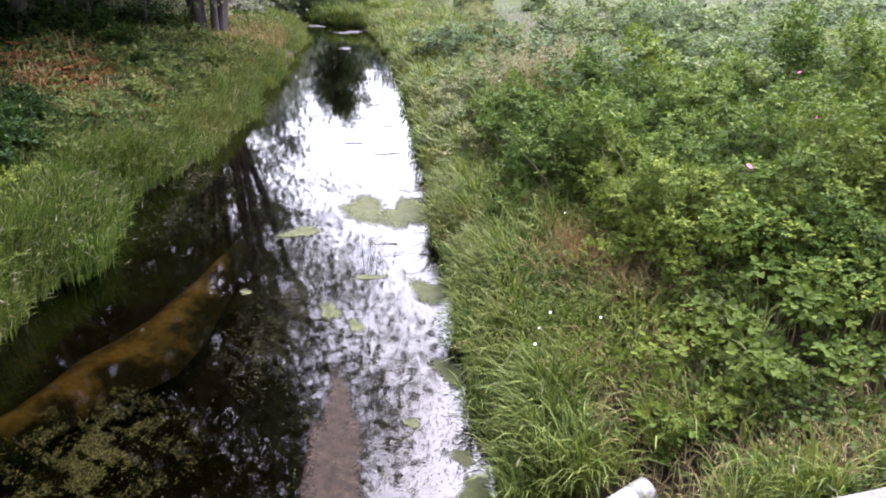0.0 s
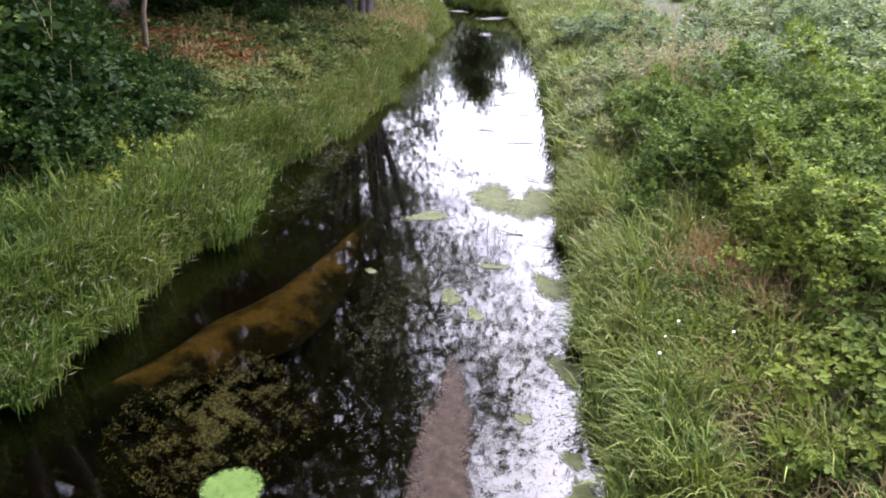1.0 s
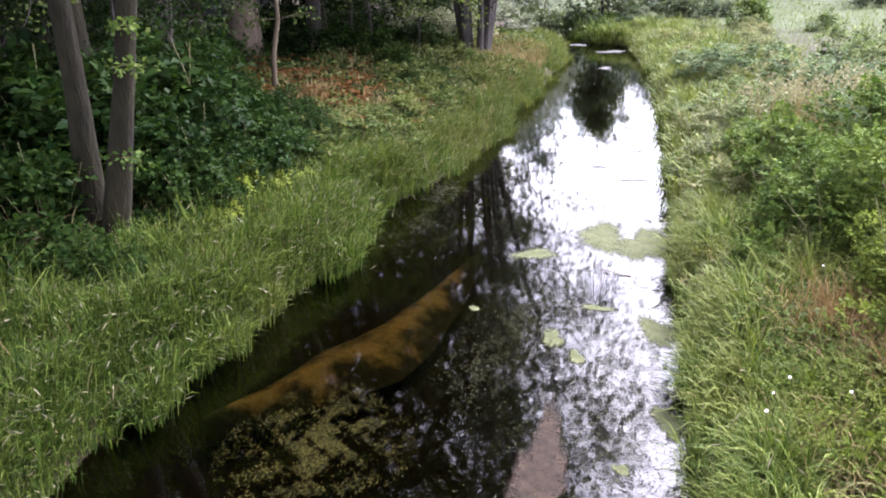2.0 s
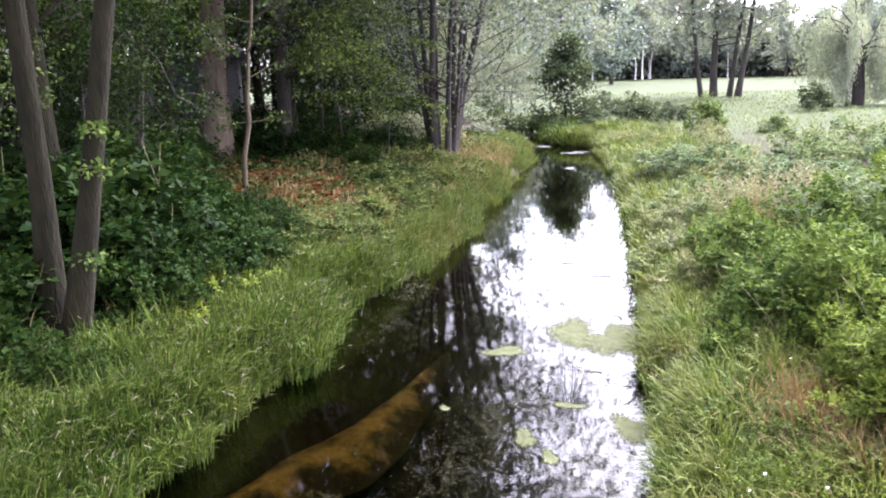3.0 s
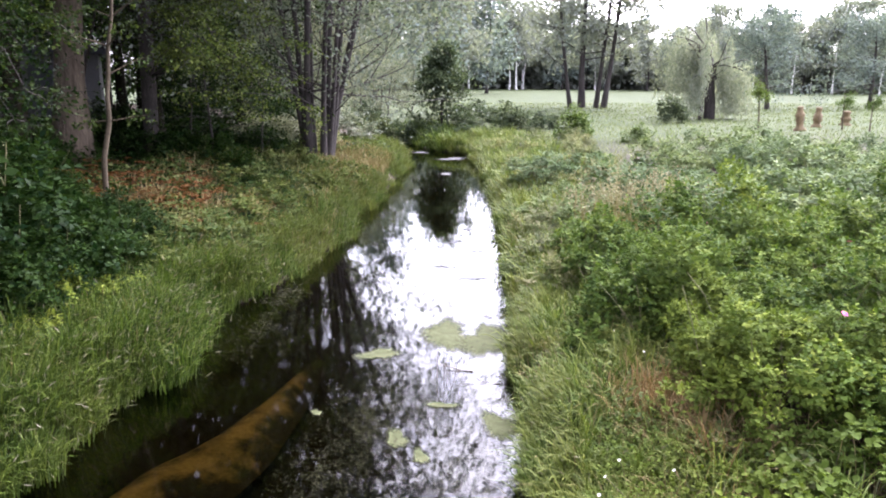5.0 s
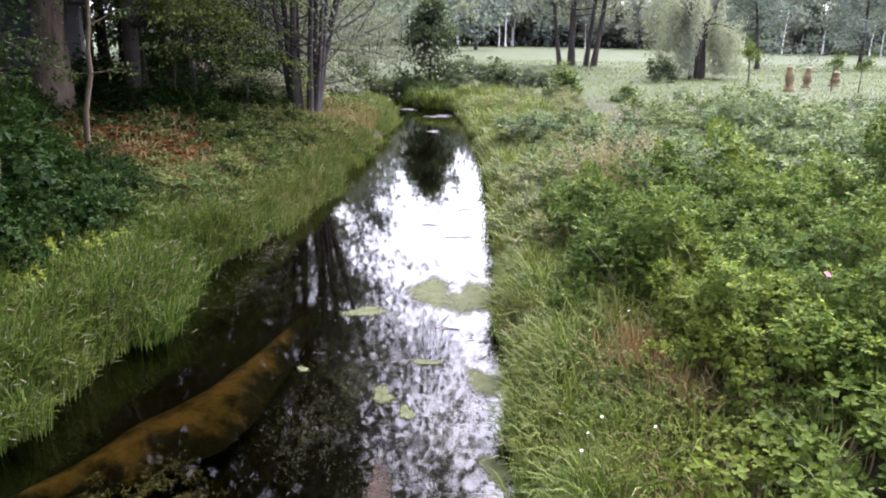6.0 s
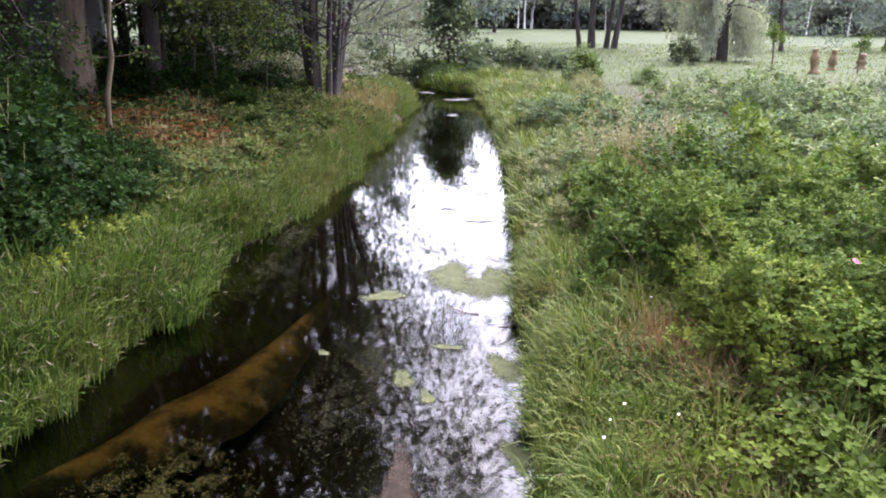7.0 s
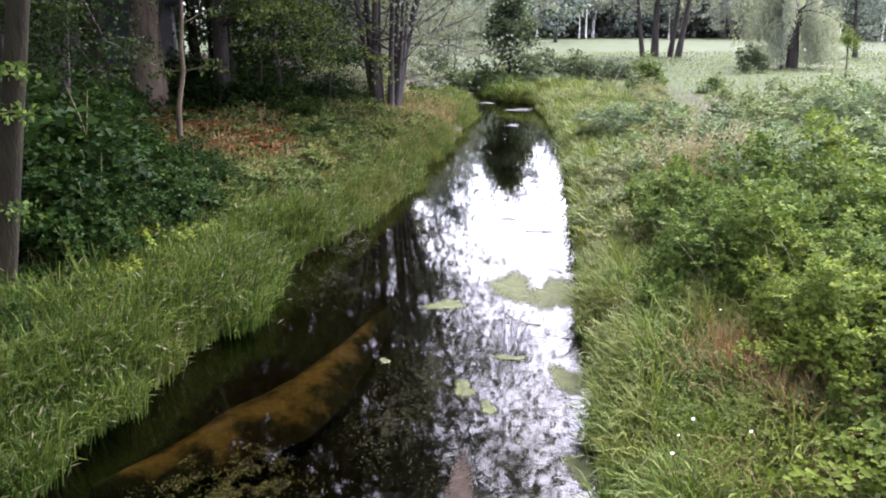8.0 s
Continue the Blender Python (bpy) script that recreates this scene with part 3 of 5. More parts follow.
def tree_meshes(rng, stems, limbs, crown_from, reach, leaf, per, clump, bark, leaf_mat, twigs=4, sides=8, thin=1.0, droop=0.0, high=99.0, top_leaf=0.2, top_per=9, wobble=0.05):
    """Meshes of one tree round the origin. stems: (foot offset, way, height, foot radius)."""
    trunk_pieces, limb_pieces, ends = [], [], []
    for foot, way, height, r0 in stems:
        path = wander(rng, (*foot, -0.15), way, height, 9, wobble, 0.03)
        t = np.linspace(0, 1, len(path))
        rad = r0 * (1 - 0.78 * t) * (1 + 0.45 * np.exp(-t * 22))
        trunk_pieces.append(tube(path, rad, sides, 0.04, rng))
        for i in range(limbs):
            s = rng.uniform(crown_from, 0.98)
            at = np.array([np.interp(s, t, path[:, k]) for k in range(3)])
            az = rng.uniform(0, 2 * np.pi)
            out = np.array([np.cos(az), np.sin(az), rng.uniform(0.0, 0.7) - droop])
            length = reach * rng.uniform(0.55, 1.1) * (1.15 - 0.6 * s)
            br = wander(rng, at, out, length, 5, 0.16, 0.05)
            r1 = max(0.012, np.interp(s, t, rad) * 0.28)
            limb_pieces.append(tube(br[::2] if sides < 6 else br, np.linspace(r1, r1 * 0.2, 3 if sides < 6 else 6), 3 if sides < 6 else 4))
            ends.append(br[2:])
            for k in range(twigs):
                j = rng.integers(2, 6)
                tw = wander(rng, br[j], unit(rng.normal(0, 1, 3) + (br[j] - br[j - 1]) * 2), length * rng.uniform(0.25, 0.5), 2, 0.25, -0.02)
                limb_pieces.append(tube(tw, np.linspace(r1 * 0.35, 0.005, 3), 3))
                ends.append(tw[1:])
                ends.append((tw[:1] + tw[1:2]) / 2)
        ends.append(path[-2:])
    centres = np.concatenate(ends)
    centres = centres[rng.random(len(centres)) < thin]
    low = centres[:, 2] < high
    clouds = [leaf_cloud(rng, c, cl, n, size) for c, cl, n, size in ((centres[low], clump, per, leaf), (centres[~low], clump * 1.35, top_per, top_leaf)) if len(c)]
    v, f = joined(clouds)
    lv, lf = joined(limb_pieces)
    return [solid("trunk", tv, tf, bark, True) for tv, tf in trunk_pieces], solid("branchwork", lv, lf, bark, True), solid("crown", v, f, leaf_mat)


def plant_tree(meshes, where, label, group="", name="tree", category="tree", turn=0.0, size=1.0):
    ob = base(name, label, category, group)
    for m in meshes[0]:
        part("trunk", m, ob)
    part("branchwork", meshes[1], ob)
    part("crown", meshes[2], ob)
    x, y = where
    ob.matrix_world = Matrix.Translation((x, y, float(ground_z(x, y)[0]))) @ Matrix.Rotation(turn, 4, "Z") @ Matrix.Scale(size, 4)
    return ob


def replant(ob, where, turn, size):
    x, y = where
    return copy_thing(ob, Matrix.Translation((x, y, float(ground_z(x, y)[0]))) @ Matrix.Rotation(turn, 4, "Z") @ Matrix.Scale(size / ob.scale[0], 4))


def left_wood():
    rng = np.random.default_rng(11)
    g = "wood on the bank"
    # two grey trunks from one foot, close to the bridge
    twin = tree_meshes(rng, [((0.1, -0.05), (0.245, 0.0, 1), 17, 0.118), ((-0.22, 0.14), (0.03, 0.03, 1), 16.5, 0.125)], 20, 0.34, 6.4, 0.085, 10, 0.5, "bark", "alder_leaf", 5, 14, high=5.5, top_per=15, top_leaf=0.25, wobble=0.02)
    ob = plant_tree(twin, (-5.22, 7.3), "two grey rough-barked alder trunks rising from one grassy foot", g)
    for at, ln in (((0.36, -0.1, 0.95), 0.5), ((0.5, -0.12, 1.9), 0.45), ((0.62, -0.1, 2.3), 0.4)):
        w = wander(rng, at, (0.9, -0.35, 0.1), ln, 5, 0.15)
        twig = part("side_shoot", solid("side_shoot", *tube(w, np.linspace(0.01, 0.003, 6), 4), "stem", True), ob, "thin shoot sprouting from the trunk")
        part("leaves", solid("leaves", *leaf_cloud(rng, w[1:], 0.13, 13, 0.06), "bright_leaf"), twig, "fresh light green leaves")
    # heavy trunk behind the sapling
    big = tree_meshes(rng, [((0, 0), (0.06, 0.0, 1), 19, 0.38)], 36, 0.24, 6.2, 0.095, 9, 0.62, "bark_red", "alder_leaf", 5, 12, high=6.0, top_per=7, top_leaf=0.24, wobble=0.02)
    plant_tree(big, (-8.85, 19.8), "thick brown furrowed trunk with a wide dark crown", g)
    # bark and crown both take the shade-darkened alder colours
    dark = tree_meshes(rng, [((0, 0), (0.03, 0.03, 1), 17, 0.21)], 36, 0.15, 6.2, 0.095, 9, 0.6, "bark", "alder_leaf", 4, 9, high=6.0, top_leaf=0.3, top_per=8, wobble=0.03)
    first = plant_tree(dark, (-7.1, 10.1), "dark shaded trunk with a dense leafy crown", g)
    spots = [(-9.9, 19.2), (-7.5, 22.3), (-6.2, 27.5), (-11.5, 14.0), (-12.5, 21.5), (-10.2, 27.0), (-7.0, 32.0), (-12.0, 34.0), (-16.0, 17.0), (-17.0, 27.0), (-9.0, 41.0), (-14.0, 9.0), (-10.0, 5.5), (-15.0, 2.0), (-5.2, 38.5), (-7.5, 1.5), (-13.5, 31.5), (-16.5, 31.0), (-18.5, 35.0), (-19.0, 22.0), (-18.0, 12.0)]
    for i, s in enumerate(spots):
        replant(first, s, rng.uniform(0, 6.28), rng.uniform(0.8, 1.15))
    # many-stemmed alder leaning out over the water at the bend
    stems = []
    for i, (az, lean) in enumerate([(0.1, 0.27), (0.9, 0.14), (2.2, 0.16), (3.2, 0.30), (4.0, 0.14), (5.4, 0.16), (3.4, 0.12), (6.1, 0.2), (0.5, 0.3)]):
        stems.append(((0.3 * math.cos(az), 0.42 * math.sin(az)), (0.62 * lean * math.cos(az), 0.62 * lean * math.sin(az), 1), rng.uniform(16, 20), rng.uniform(0.075, 0.125)))
    # crown takes the haze-lightened leaf colour
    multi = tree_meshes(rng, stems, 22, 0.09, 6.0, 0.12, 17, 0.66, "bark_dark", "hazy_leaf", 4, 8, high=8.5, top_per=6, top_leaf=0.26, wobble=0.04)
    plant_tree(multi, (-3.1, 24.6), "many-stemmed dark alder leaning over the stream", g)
    # slim pale crooked sapling with a thin top and one side twig
    path = np.array([(0, 0, -0.1), (0.0, 0, 0.45), (0.03, 0, 0.9), (0.2, 0.0, 1.6), (0.19, 0.02, 2.05), (0.26, 0, 2.5), (0.3, 0.0, 3.0), (0.42, 0.0, 3.55), (0.5, 0.0, 4.4)])
    twigs = [wander(rng, path[k], (math.cos(a), math.sin(a), up), ln, 4, 0.12, -0.03) for k, a, up, ln in ((3, -0.2, 0.25, 0.95), (3, 2.9, 0.1, 0.5), (5, 0.6, 0.5, 0.8), (6, 3.4, 0.5, 0.9), (6, -0.7, 0.4, 0.9), (7, 2.4, 0.6, 1.0), (7, 0.2, 0.6, 1.1), (8, 1.2, 0.8, 0.7), (8, 4.2, 0.7, 0.7))]
    tv, tf = tube(path, np.linspace(0.062, 0.026, 9), 9, 0.05, rng)
    cv, cf = leaf_cloud(rng, np.concatenate([w[2:] for w in twigs]), 0.2, 15, 0.075)
    tw = [solid("twig", *tube(w, np.linspace(0.018, 0.005, 5), 4), "bark_pale", True) for w in twigs]
    slim = plant_tree(([solid("trunk", tv, tf, "bark_pale", True)], tw[0], solid("crown", cv, cf, "canopy_leaf")), (-6.12, 15.0), "slim pale crooked sapling trunk standing in withered bracken", g, "sapling")
    for me in tw[1:]:
        part("twig", me, slim)

    def bough_tree(where, top, radius, tips, label, mat="canopy_leaf", leaf=0.085):
        """A trunk whose long low boughs arch out and droop at their leafy ends."""
        x, y = where
        z0 = float(ground_z(x, y)[0])
        trunk = wander(rng, (0, 0, -0.1), (0.02, 0.0, 1), top, 8, 0.03, 0.03)
        limbs, ends = [], []
        for tip in tips:
            end = np.array(tip, float) - np.array((x, y, z0))
            root = trunk[int(np.clip((end[2] + 1.2) / top * 8, 1, 8))]
            t = np.linspace(0, 1, 9)[:, None]
            arc = root + (end - root) * t + UP * 1.3 * np.sin(np.pi * t) * (0.4 + 0.6 * t) + rng.normal(0, 0.05, (9, 3)) * t
            limbs.append(tube(arc, np.linspace(0.03, 0.006, 9), 5))
            for k in range(3, 9):
                for _ in range(3):
                    w = wander(rng, arc[k], unit(rng.normal(0, 1, 3) * np.array([1, 1, 0.35]) + unit(end - root) * 0.7), rng.uniform(0.4, 0.95), 3, 0.2, -0.12)
                    limbs.append(tube(w, np.linspace(0.012, 0.004, 4), 3))
                    ends.append(w[1:])
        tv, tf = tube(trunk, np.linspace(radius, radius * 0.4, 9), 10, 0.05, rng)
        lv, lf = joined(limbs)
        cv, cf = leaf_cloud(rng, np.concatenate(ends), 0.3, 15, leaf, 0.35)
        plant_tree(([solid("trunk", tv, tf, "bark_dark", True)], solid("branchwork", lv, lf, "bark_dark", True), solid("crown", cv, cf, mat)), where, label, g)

    bough_tree((-7.3, 21.2), 9.0, 0.24, [(-2.75, 19.0, 2.8), (-3.5, 18.6, 3.2), (-4.2, 19.2, 2.9), (-4.4, 18.2, 4.1), (-5.0, 18.0, 3.3), (-3.2, 19.5, 4.5), (-4.0, 19.0, 5.8), (-4.9, 18.5, 6.3), (-2.7, 20.2, 6.0), (-3.6, 20.0, 7.4), (-4.7, 17.6, 4.0)], "woodland tree with long drooping boughs over the slope")
    bough_tree((-9.0, 12.6), 7.5, 0.15, [(-5.7, 11.5, 3.4), (-6.2, 12.0, 3.0), (-6.5, 11.0, 3.9), (-5.9, 12.6, 4.5), (-7.0, 11.0, 2.7), (-6.3, 10.6, 4.7), (-7.6, 10.2, 3.4), (-7.2, 11.6, 5.2)], "leafy woodland tree with low spreading boughs", "alder_leaf", 0.07)
    bough_tree((-9.2, 8.2), 7.0, 0.13, [(-6.7, 8.1, 3.75), (-6.4, 8.4, 3.5), (-7.3, 8.3, 4.2), (-6.6, 9.0, 4.3), (-7.6, 7.6, 3.2), (-6.2, 7.9, 4.1)], "leafy woodland tree with low spreading boughs", leaf=0.065)
    # low leafy limbs that hang into view, lighter green than the wood behind
    hang = tree_meshes(rng, [((0, 0), (0.45, -0.1, 1), 6.5, 0.07)], 22, 0.35, 2.3, 0.085, 9, 0.36, "bark_dark", "bright_leaf", 4, 6, 1.0, 0.3)
    lime = plant_tree(hang, (-9.9, 21.6), "young tree with drooping light green branches", g, "young_tree")
    for s, tu, sz in (((-10.2, 12.9), 0.2, 0.9), ((-9.6, 16.6), 5.8, 1.15), ((-11.2, 19.0), 0.4, 1.3)):
        replant(lime, s, tu, sz)
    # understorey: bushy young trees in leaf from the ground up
    # leaf colour already includes the gloom under the trees
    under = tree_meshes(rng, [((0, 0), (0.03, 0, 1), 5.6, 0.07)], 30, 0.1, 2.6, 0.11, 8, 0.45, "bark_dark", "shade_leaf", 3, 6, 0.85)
    grey = plant_tree(tree_meshes(rng, [((0, 0), (0.03, 0, 1), 5.6, 0.07)], 30, 0.1, 2.6, 0.12, 8, 0.45, "bark_dark", "hazy_leaf", 3, 6, 0.85), (-6.4, 29.4), "bushy young tree behind the many-stemmed alder, paled for haze", g, "understorey_tree")
    thick = plant_tree(under, (-8.6, 15.4), "bushy young tree with woodland shade in its leaf colour", g, "understorey_tree")
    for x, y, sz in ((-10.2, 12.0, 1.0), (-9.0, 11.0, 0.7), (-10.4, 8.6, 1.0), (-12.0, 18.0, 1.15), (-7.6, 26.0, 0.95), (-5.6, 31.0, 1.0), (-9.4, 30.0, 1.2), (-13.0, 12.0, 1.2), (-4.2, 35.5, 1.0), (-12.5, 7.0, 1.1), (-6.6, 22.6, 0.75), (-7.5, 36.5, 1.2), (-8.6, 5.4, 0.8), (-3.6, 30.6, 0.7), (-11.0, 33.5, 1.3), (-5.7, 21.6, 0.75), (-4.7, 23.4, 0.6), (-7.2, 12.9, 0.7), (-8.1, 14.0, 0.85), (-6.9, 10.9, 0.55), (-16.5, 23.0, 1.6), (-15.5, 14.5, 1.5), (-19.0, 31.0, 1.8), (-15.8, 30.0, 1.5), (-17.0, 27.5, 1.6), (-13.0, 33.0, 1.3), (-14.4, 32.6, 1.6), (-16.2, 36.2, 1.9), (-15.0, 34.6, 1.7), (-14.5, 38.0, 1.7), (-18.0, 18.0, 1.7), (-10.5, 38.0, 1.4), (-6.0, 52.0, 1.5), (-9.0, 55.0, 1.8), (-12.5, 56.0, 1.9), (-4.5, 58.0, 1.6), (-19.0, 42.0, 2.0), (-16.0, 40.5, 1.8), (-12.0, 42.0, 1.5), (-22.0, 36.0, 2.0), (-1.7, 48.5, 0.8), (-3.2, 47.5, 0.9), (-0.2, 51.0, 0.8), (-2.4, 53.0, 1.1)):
        # deeper trees near the stream use the copy lightened for haze
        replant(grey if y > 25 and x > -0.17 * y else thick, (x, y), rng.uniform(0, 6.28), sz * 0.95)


left_wood()


def far_trees():
    rng = np.random.default_rng(23)
    # alder sapling on the far bank of the bend
    cone = []
    trunk = wander(rng, (0, 0, -0.1), (0.02, 0, 1), 4.9, 8, 0.03, 0.02)
    for i in range(64):
        s = rng.uniform(0.14, 0.97)
        at = np.array([np.interp(s, np.linspace(0, 1, 9), trunk[:, k]) for k in range(3)])
        az = rng.uniform(0, 6.28)
        cone.append(wander(rng, at, (math.cos(az), math.sin(az), 0.35), 2.0 * (1 - s) + 0.35, 4, 0.12))
    pieces = [tube(c, np.linspace(0.02, 0.005, 5), 4) for c in cone]
    lv, lf = joined(pieces)
    cv, cf = leaf_cloud(rng, np.concatenate([c[1:] for c in cone]), 0.4, 22, 0.18)
    tv, tf = tube(trunk, np.linspace(0.08, 0.015, 9), 8)
    plant_tree(([solid("trunk", tv, tf, "bark_dark", True)], solid("branchwork", lv, lf, "bark_dark", True), solid("crown", cv, cf, "hazy_dark")), (1.55, 42.6), "small cone-shaped alder on the far bank", "", "small_tree")
    # four tall leaning trunks with thin crowns in the meadow
    stems = [((-0.6, -0.3), (-0.16, 0, 1), 21, 0.15), ((0.4, 0.2), (-0.05, 0, 1), 23, 0.24), ((1.6, 0.3), (0.085, 0.0, 1), 22, 0.17), ((2.05, -0.4), (0.145, 0.0, 1), 21, 0.2)]
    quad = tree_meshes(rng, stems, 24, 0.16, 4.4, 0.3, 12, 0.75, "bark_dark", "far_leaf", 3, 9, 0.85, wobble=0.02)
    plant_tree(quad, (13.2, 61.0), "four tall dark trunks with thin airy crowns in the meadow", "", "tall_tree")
    # round-headed tree and its neighbours
    rnd = tree_meshes(rng, [((0, 0), (0, 0, 1), 6.2, 0.16)], 42, 0.22, 3.6, 0.15, 12, 0.5, "bark_dark", "blue_leaf", 4, 7)
    r = plant_tree(rnd, (28.4, 60.0), "round park tree with leaves paled for haze", "meadow trees", "round_tree", size=1.12)
    replant(r, (38.0, 62.0), 1.0, 1.15)
    replant(r, (42.5, 60.0), 2.0, 1.0)
    replant(r, (49.0, 66.0), 3.0, 1.2)
    young = tree_meshes(rng, [((0, 0), (0.02, 0, 1), 2.6, 0.05)], 8, 0.3, 0.9, 0.08, 8, 0.22, "bark_pale", "bright_leaf", 3, 6)
    y = plant_tree(young, (17.0, 36.6), "young staked fruit tree with thin leaves", "meadow saplings", "young_tree")
    replant(y, (20.6, 35.5), 1.0, 0.8)
    replant(y, (21.4, 34.6), 2.0, 0.75)


far_trees()


def willow():
    rng = np.random.default_rng(31)
    ob = base("weeping_willow", "pale weeping willow with long hanging branches", "tree")
    stems, hang = [], []
    main = wander(rng, (0, 0, -0.1), (0.02, 0, 1), 4.2, 6, 0.05)
    stems.append(tube(main, np.linspace(0.32, 0.14, 7), 9, 0.05, rng))
    stems.append(tube(wander(rng, (-0.9, -1.0, -0.1), (0.15, 0.1, 1), 3.0, 5, 0.06), np.linspace(0.12, 0.06, 6), 7))
    for i in range(26):
        az, s = rng.uniform(0, 6.28), rng.uniform(0.55, 1.0)
        at = main[min(6, int(s * 6))]
        br = wander(rng, at, (math.cos(az), math.sin(az), rng.uniform(0.4, 2.2)), rng.uniform(1.4, 3.3), 5, 0.12, -0.16)
        stems.append(tube(br, np.linspace(0.06, 0.012, 6), 5))
        for k in range(24):
            st = br[rng.integers(2, 6)] + rng.normal(0, 0.16, 3)
            ln = rng.uniform(0.6, 4.0)
            ln = min(ln, st[2] - 0.35)
            m = int(ln * 13)
            t = np.linspace(0, 1, max(m, 3))[:, None]
            hang.append(st + t * np.array([0.12 * math.cos(az), 0.12 * math.sin(az), -1]) * ln + rng.normal(0, 0.05, (len(t), 3)))
    P = np.concatenate(hang)
    n = len(P)
    A = unit(rng.normal(0, 0.4, (n, 3)) - UP)
    v, f = leaves(P, A, unit(rng.normal(0, 1, (n, 3))), rng.uniform(0.14, 0.24, n), rng.uniform(0.018, 0.032, n))
    for k, (tv, tf) in enumerate(stems):
        name = "trunk" if k < 2 else "limb"
        part(name, solid(name, tv, tf, "bark_dark", True), ob)
    part("crown", solid("crown", v, f, "willow_leaf"), ob)
    ob.matrix_world = Matrix.Translation((17.6, 44.5, float(ground_z(17.6, 44.5)[0]))) @ Matrix.Scale(1.08, 4)


willow()


def forest():
    """The edge of a wood across the meadow: birches and broadleaved trees, haze painted into their leaves."""
    rng = np.random.default_rng(41)
    kinds = []
    for k, (bark, leaf, h, r, label) in enumerate([("birch", "far_leaf", 17, 0.16, "white-stemmed birch at the edge of the far wood"), ("bark_dark", "far_leaf", 18, 0.26, "tall broadleaved tree at the edge of the far wood"), ("bark_dark", "blue_leaf", 16, 0.24, "round-topped tree in the far wood, leaves paled for haze")]):
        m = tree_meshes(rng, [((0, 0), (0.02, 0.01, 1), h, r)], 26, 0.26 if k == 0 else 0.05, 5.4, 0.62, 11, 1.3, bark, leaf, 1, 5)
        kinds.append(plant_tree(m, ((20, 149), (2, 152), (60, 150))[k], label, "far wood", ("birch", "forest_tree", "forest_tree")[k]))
    for row, (rad, step, mix) in enumerate([(146, 4.6, (0.6, 0.25)), (153, 4.4, (0.3, 0.4)), (162, 4.6, (0.1, 0.5))]):
        a = -14.0
        while a < 52:
            aa = radians(a + rng.uniform(-0.7, 0.7))
            rr = rad + rng.uniform(-3, 3) + (12 * math.sin(a * 0.16))
            u = rng.random()
            k = 0 if u < mix[0] else 1 if u < mix[0] + mix[1] else 2
            replant(kinds[k], (rr * math.sin(aa), rr * math.cos(aa)), rng.uniform(0, 6.28), rng.uniform(0.66, 1.0) * (1.18 if a < 12 else 0.9))
            a += math.degrees(step / rad) * rng.uniform(0.75, 1.3)
    # dark trees closing the wood behind the left bank
    deep = plant_tree(tree_meshes(rng, [((0, 0), (0.02, 0.01, 1), 15, 0.24)], 34, 0.03, 4.6, 0.42, 12, 0.95, "bark_dark", "alder_leaf", 1, 6), (-21.0, 44.0), "tall dark tree deep in the wood", "wood on the bank")
    for x, y, s in ((-26, 50, 1.0), (-30, 42, 1.0), (-34, 36, 1.05), (-25, 38, 0.85), (-17, 49, 0.9), (-38, 28, 1.0), (-40, 19, 1.0), (-28, 31, 0.9), (-19, 56, 1.0), (-13, 60, 0.95), (-24, 26, 0.8), (-27, 18, 0.85), (-22, 32, 0.8), (-32, 24, 0.9), (-9, 64, 0.85), (-23, 14, 0.8), (-11.5, 50, 0.8)):
        replant(deep, (x, y), rng.uniform(0, 6.28), s)
    # nearer trees beyond the bend on the left of the meadow
    for x, y, s in ((-4, 78, 0.95), (-10, 70, 0.95), (2.5, 96, 1.0), (6.5, 104, 0.9), (-16, 62, 0.9), (-22, 74, 1.0), (-14, 90, 1.1), (-3, 110, 1.05), (11, 116, 0.95)):
        replant(kinds[int(rng.integers(1, 3))], (x, y), rng.uniform(0, 6.28), s)


forest()

# ---------------------------------------------------------------- bushes


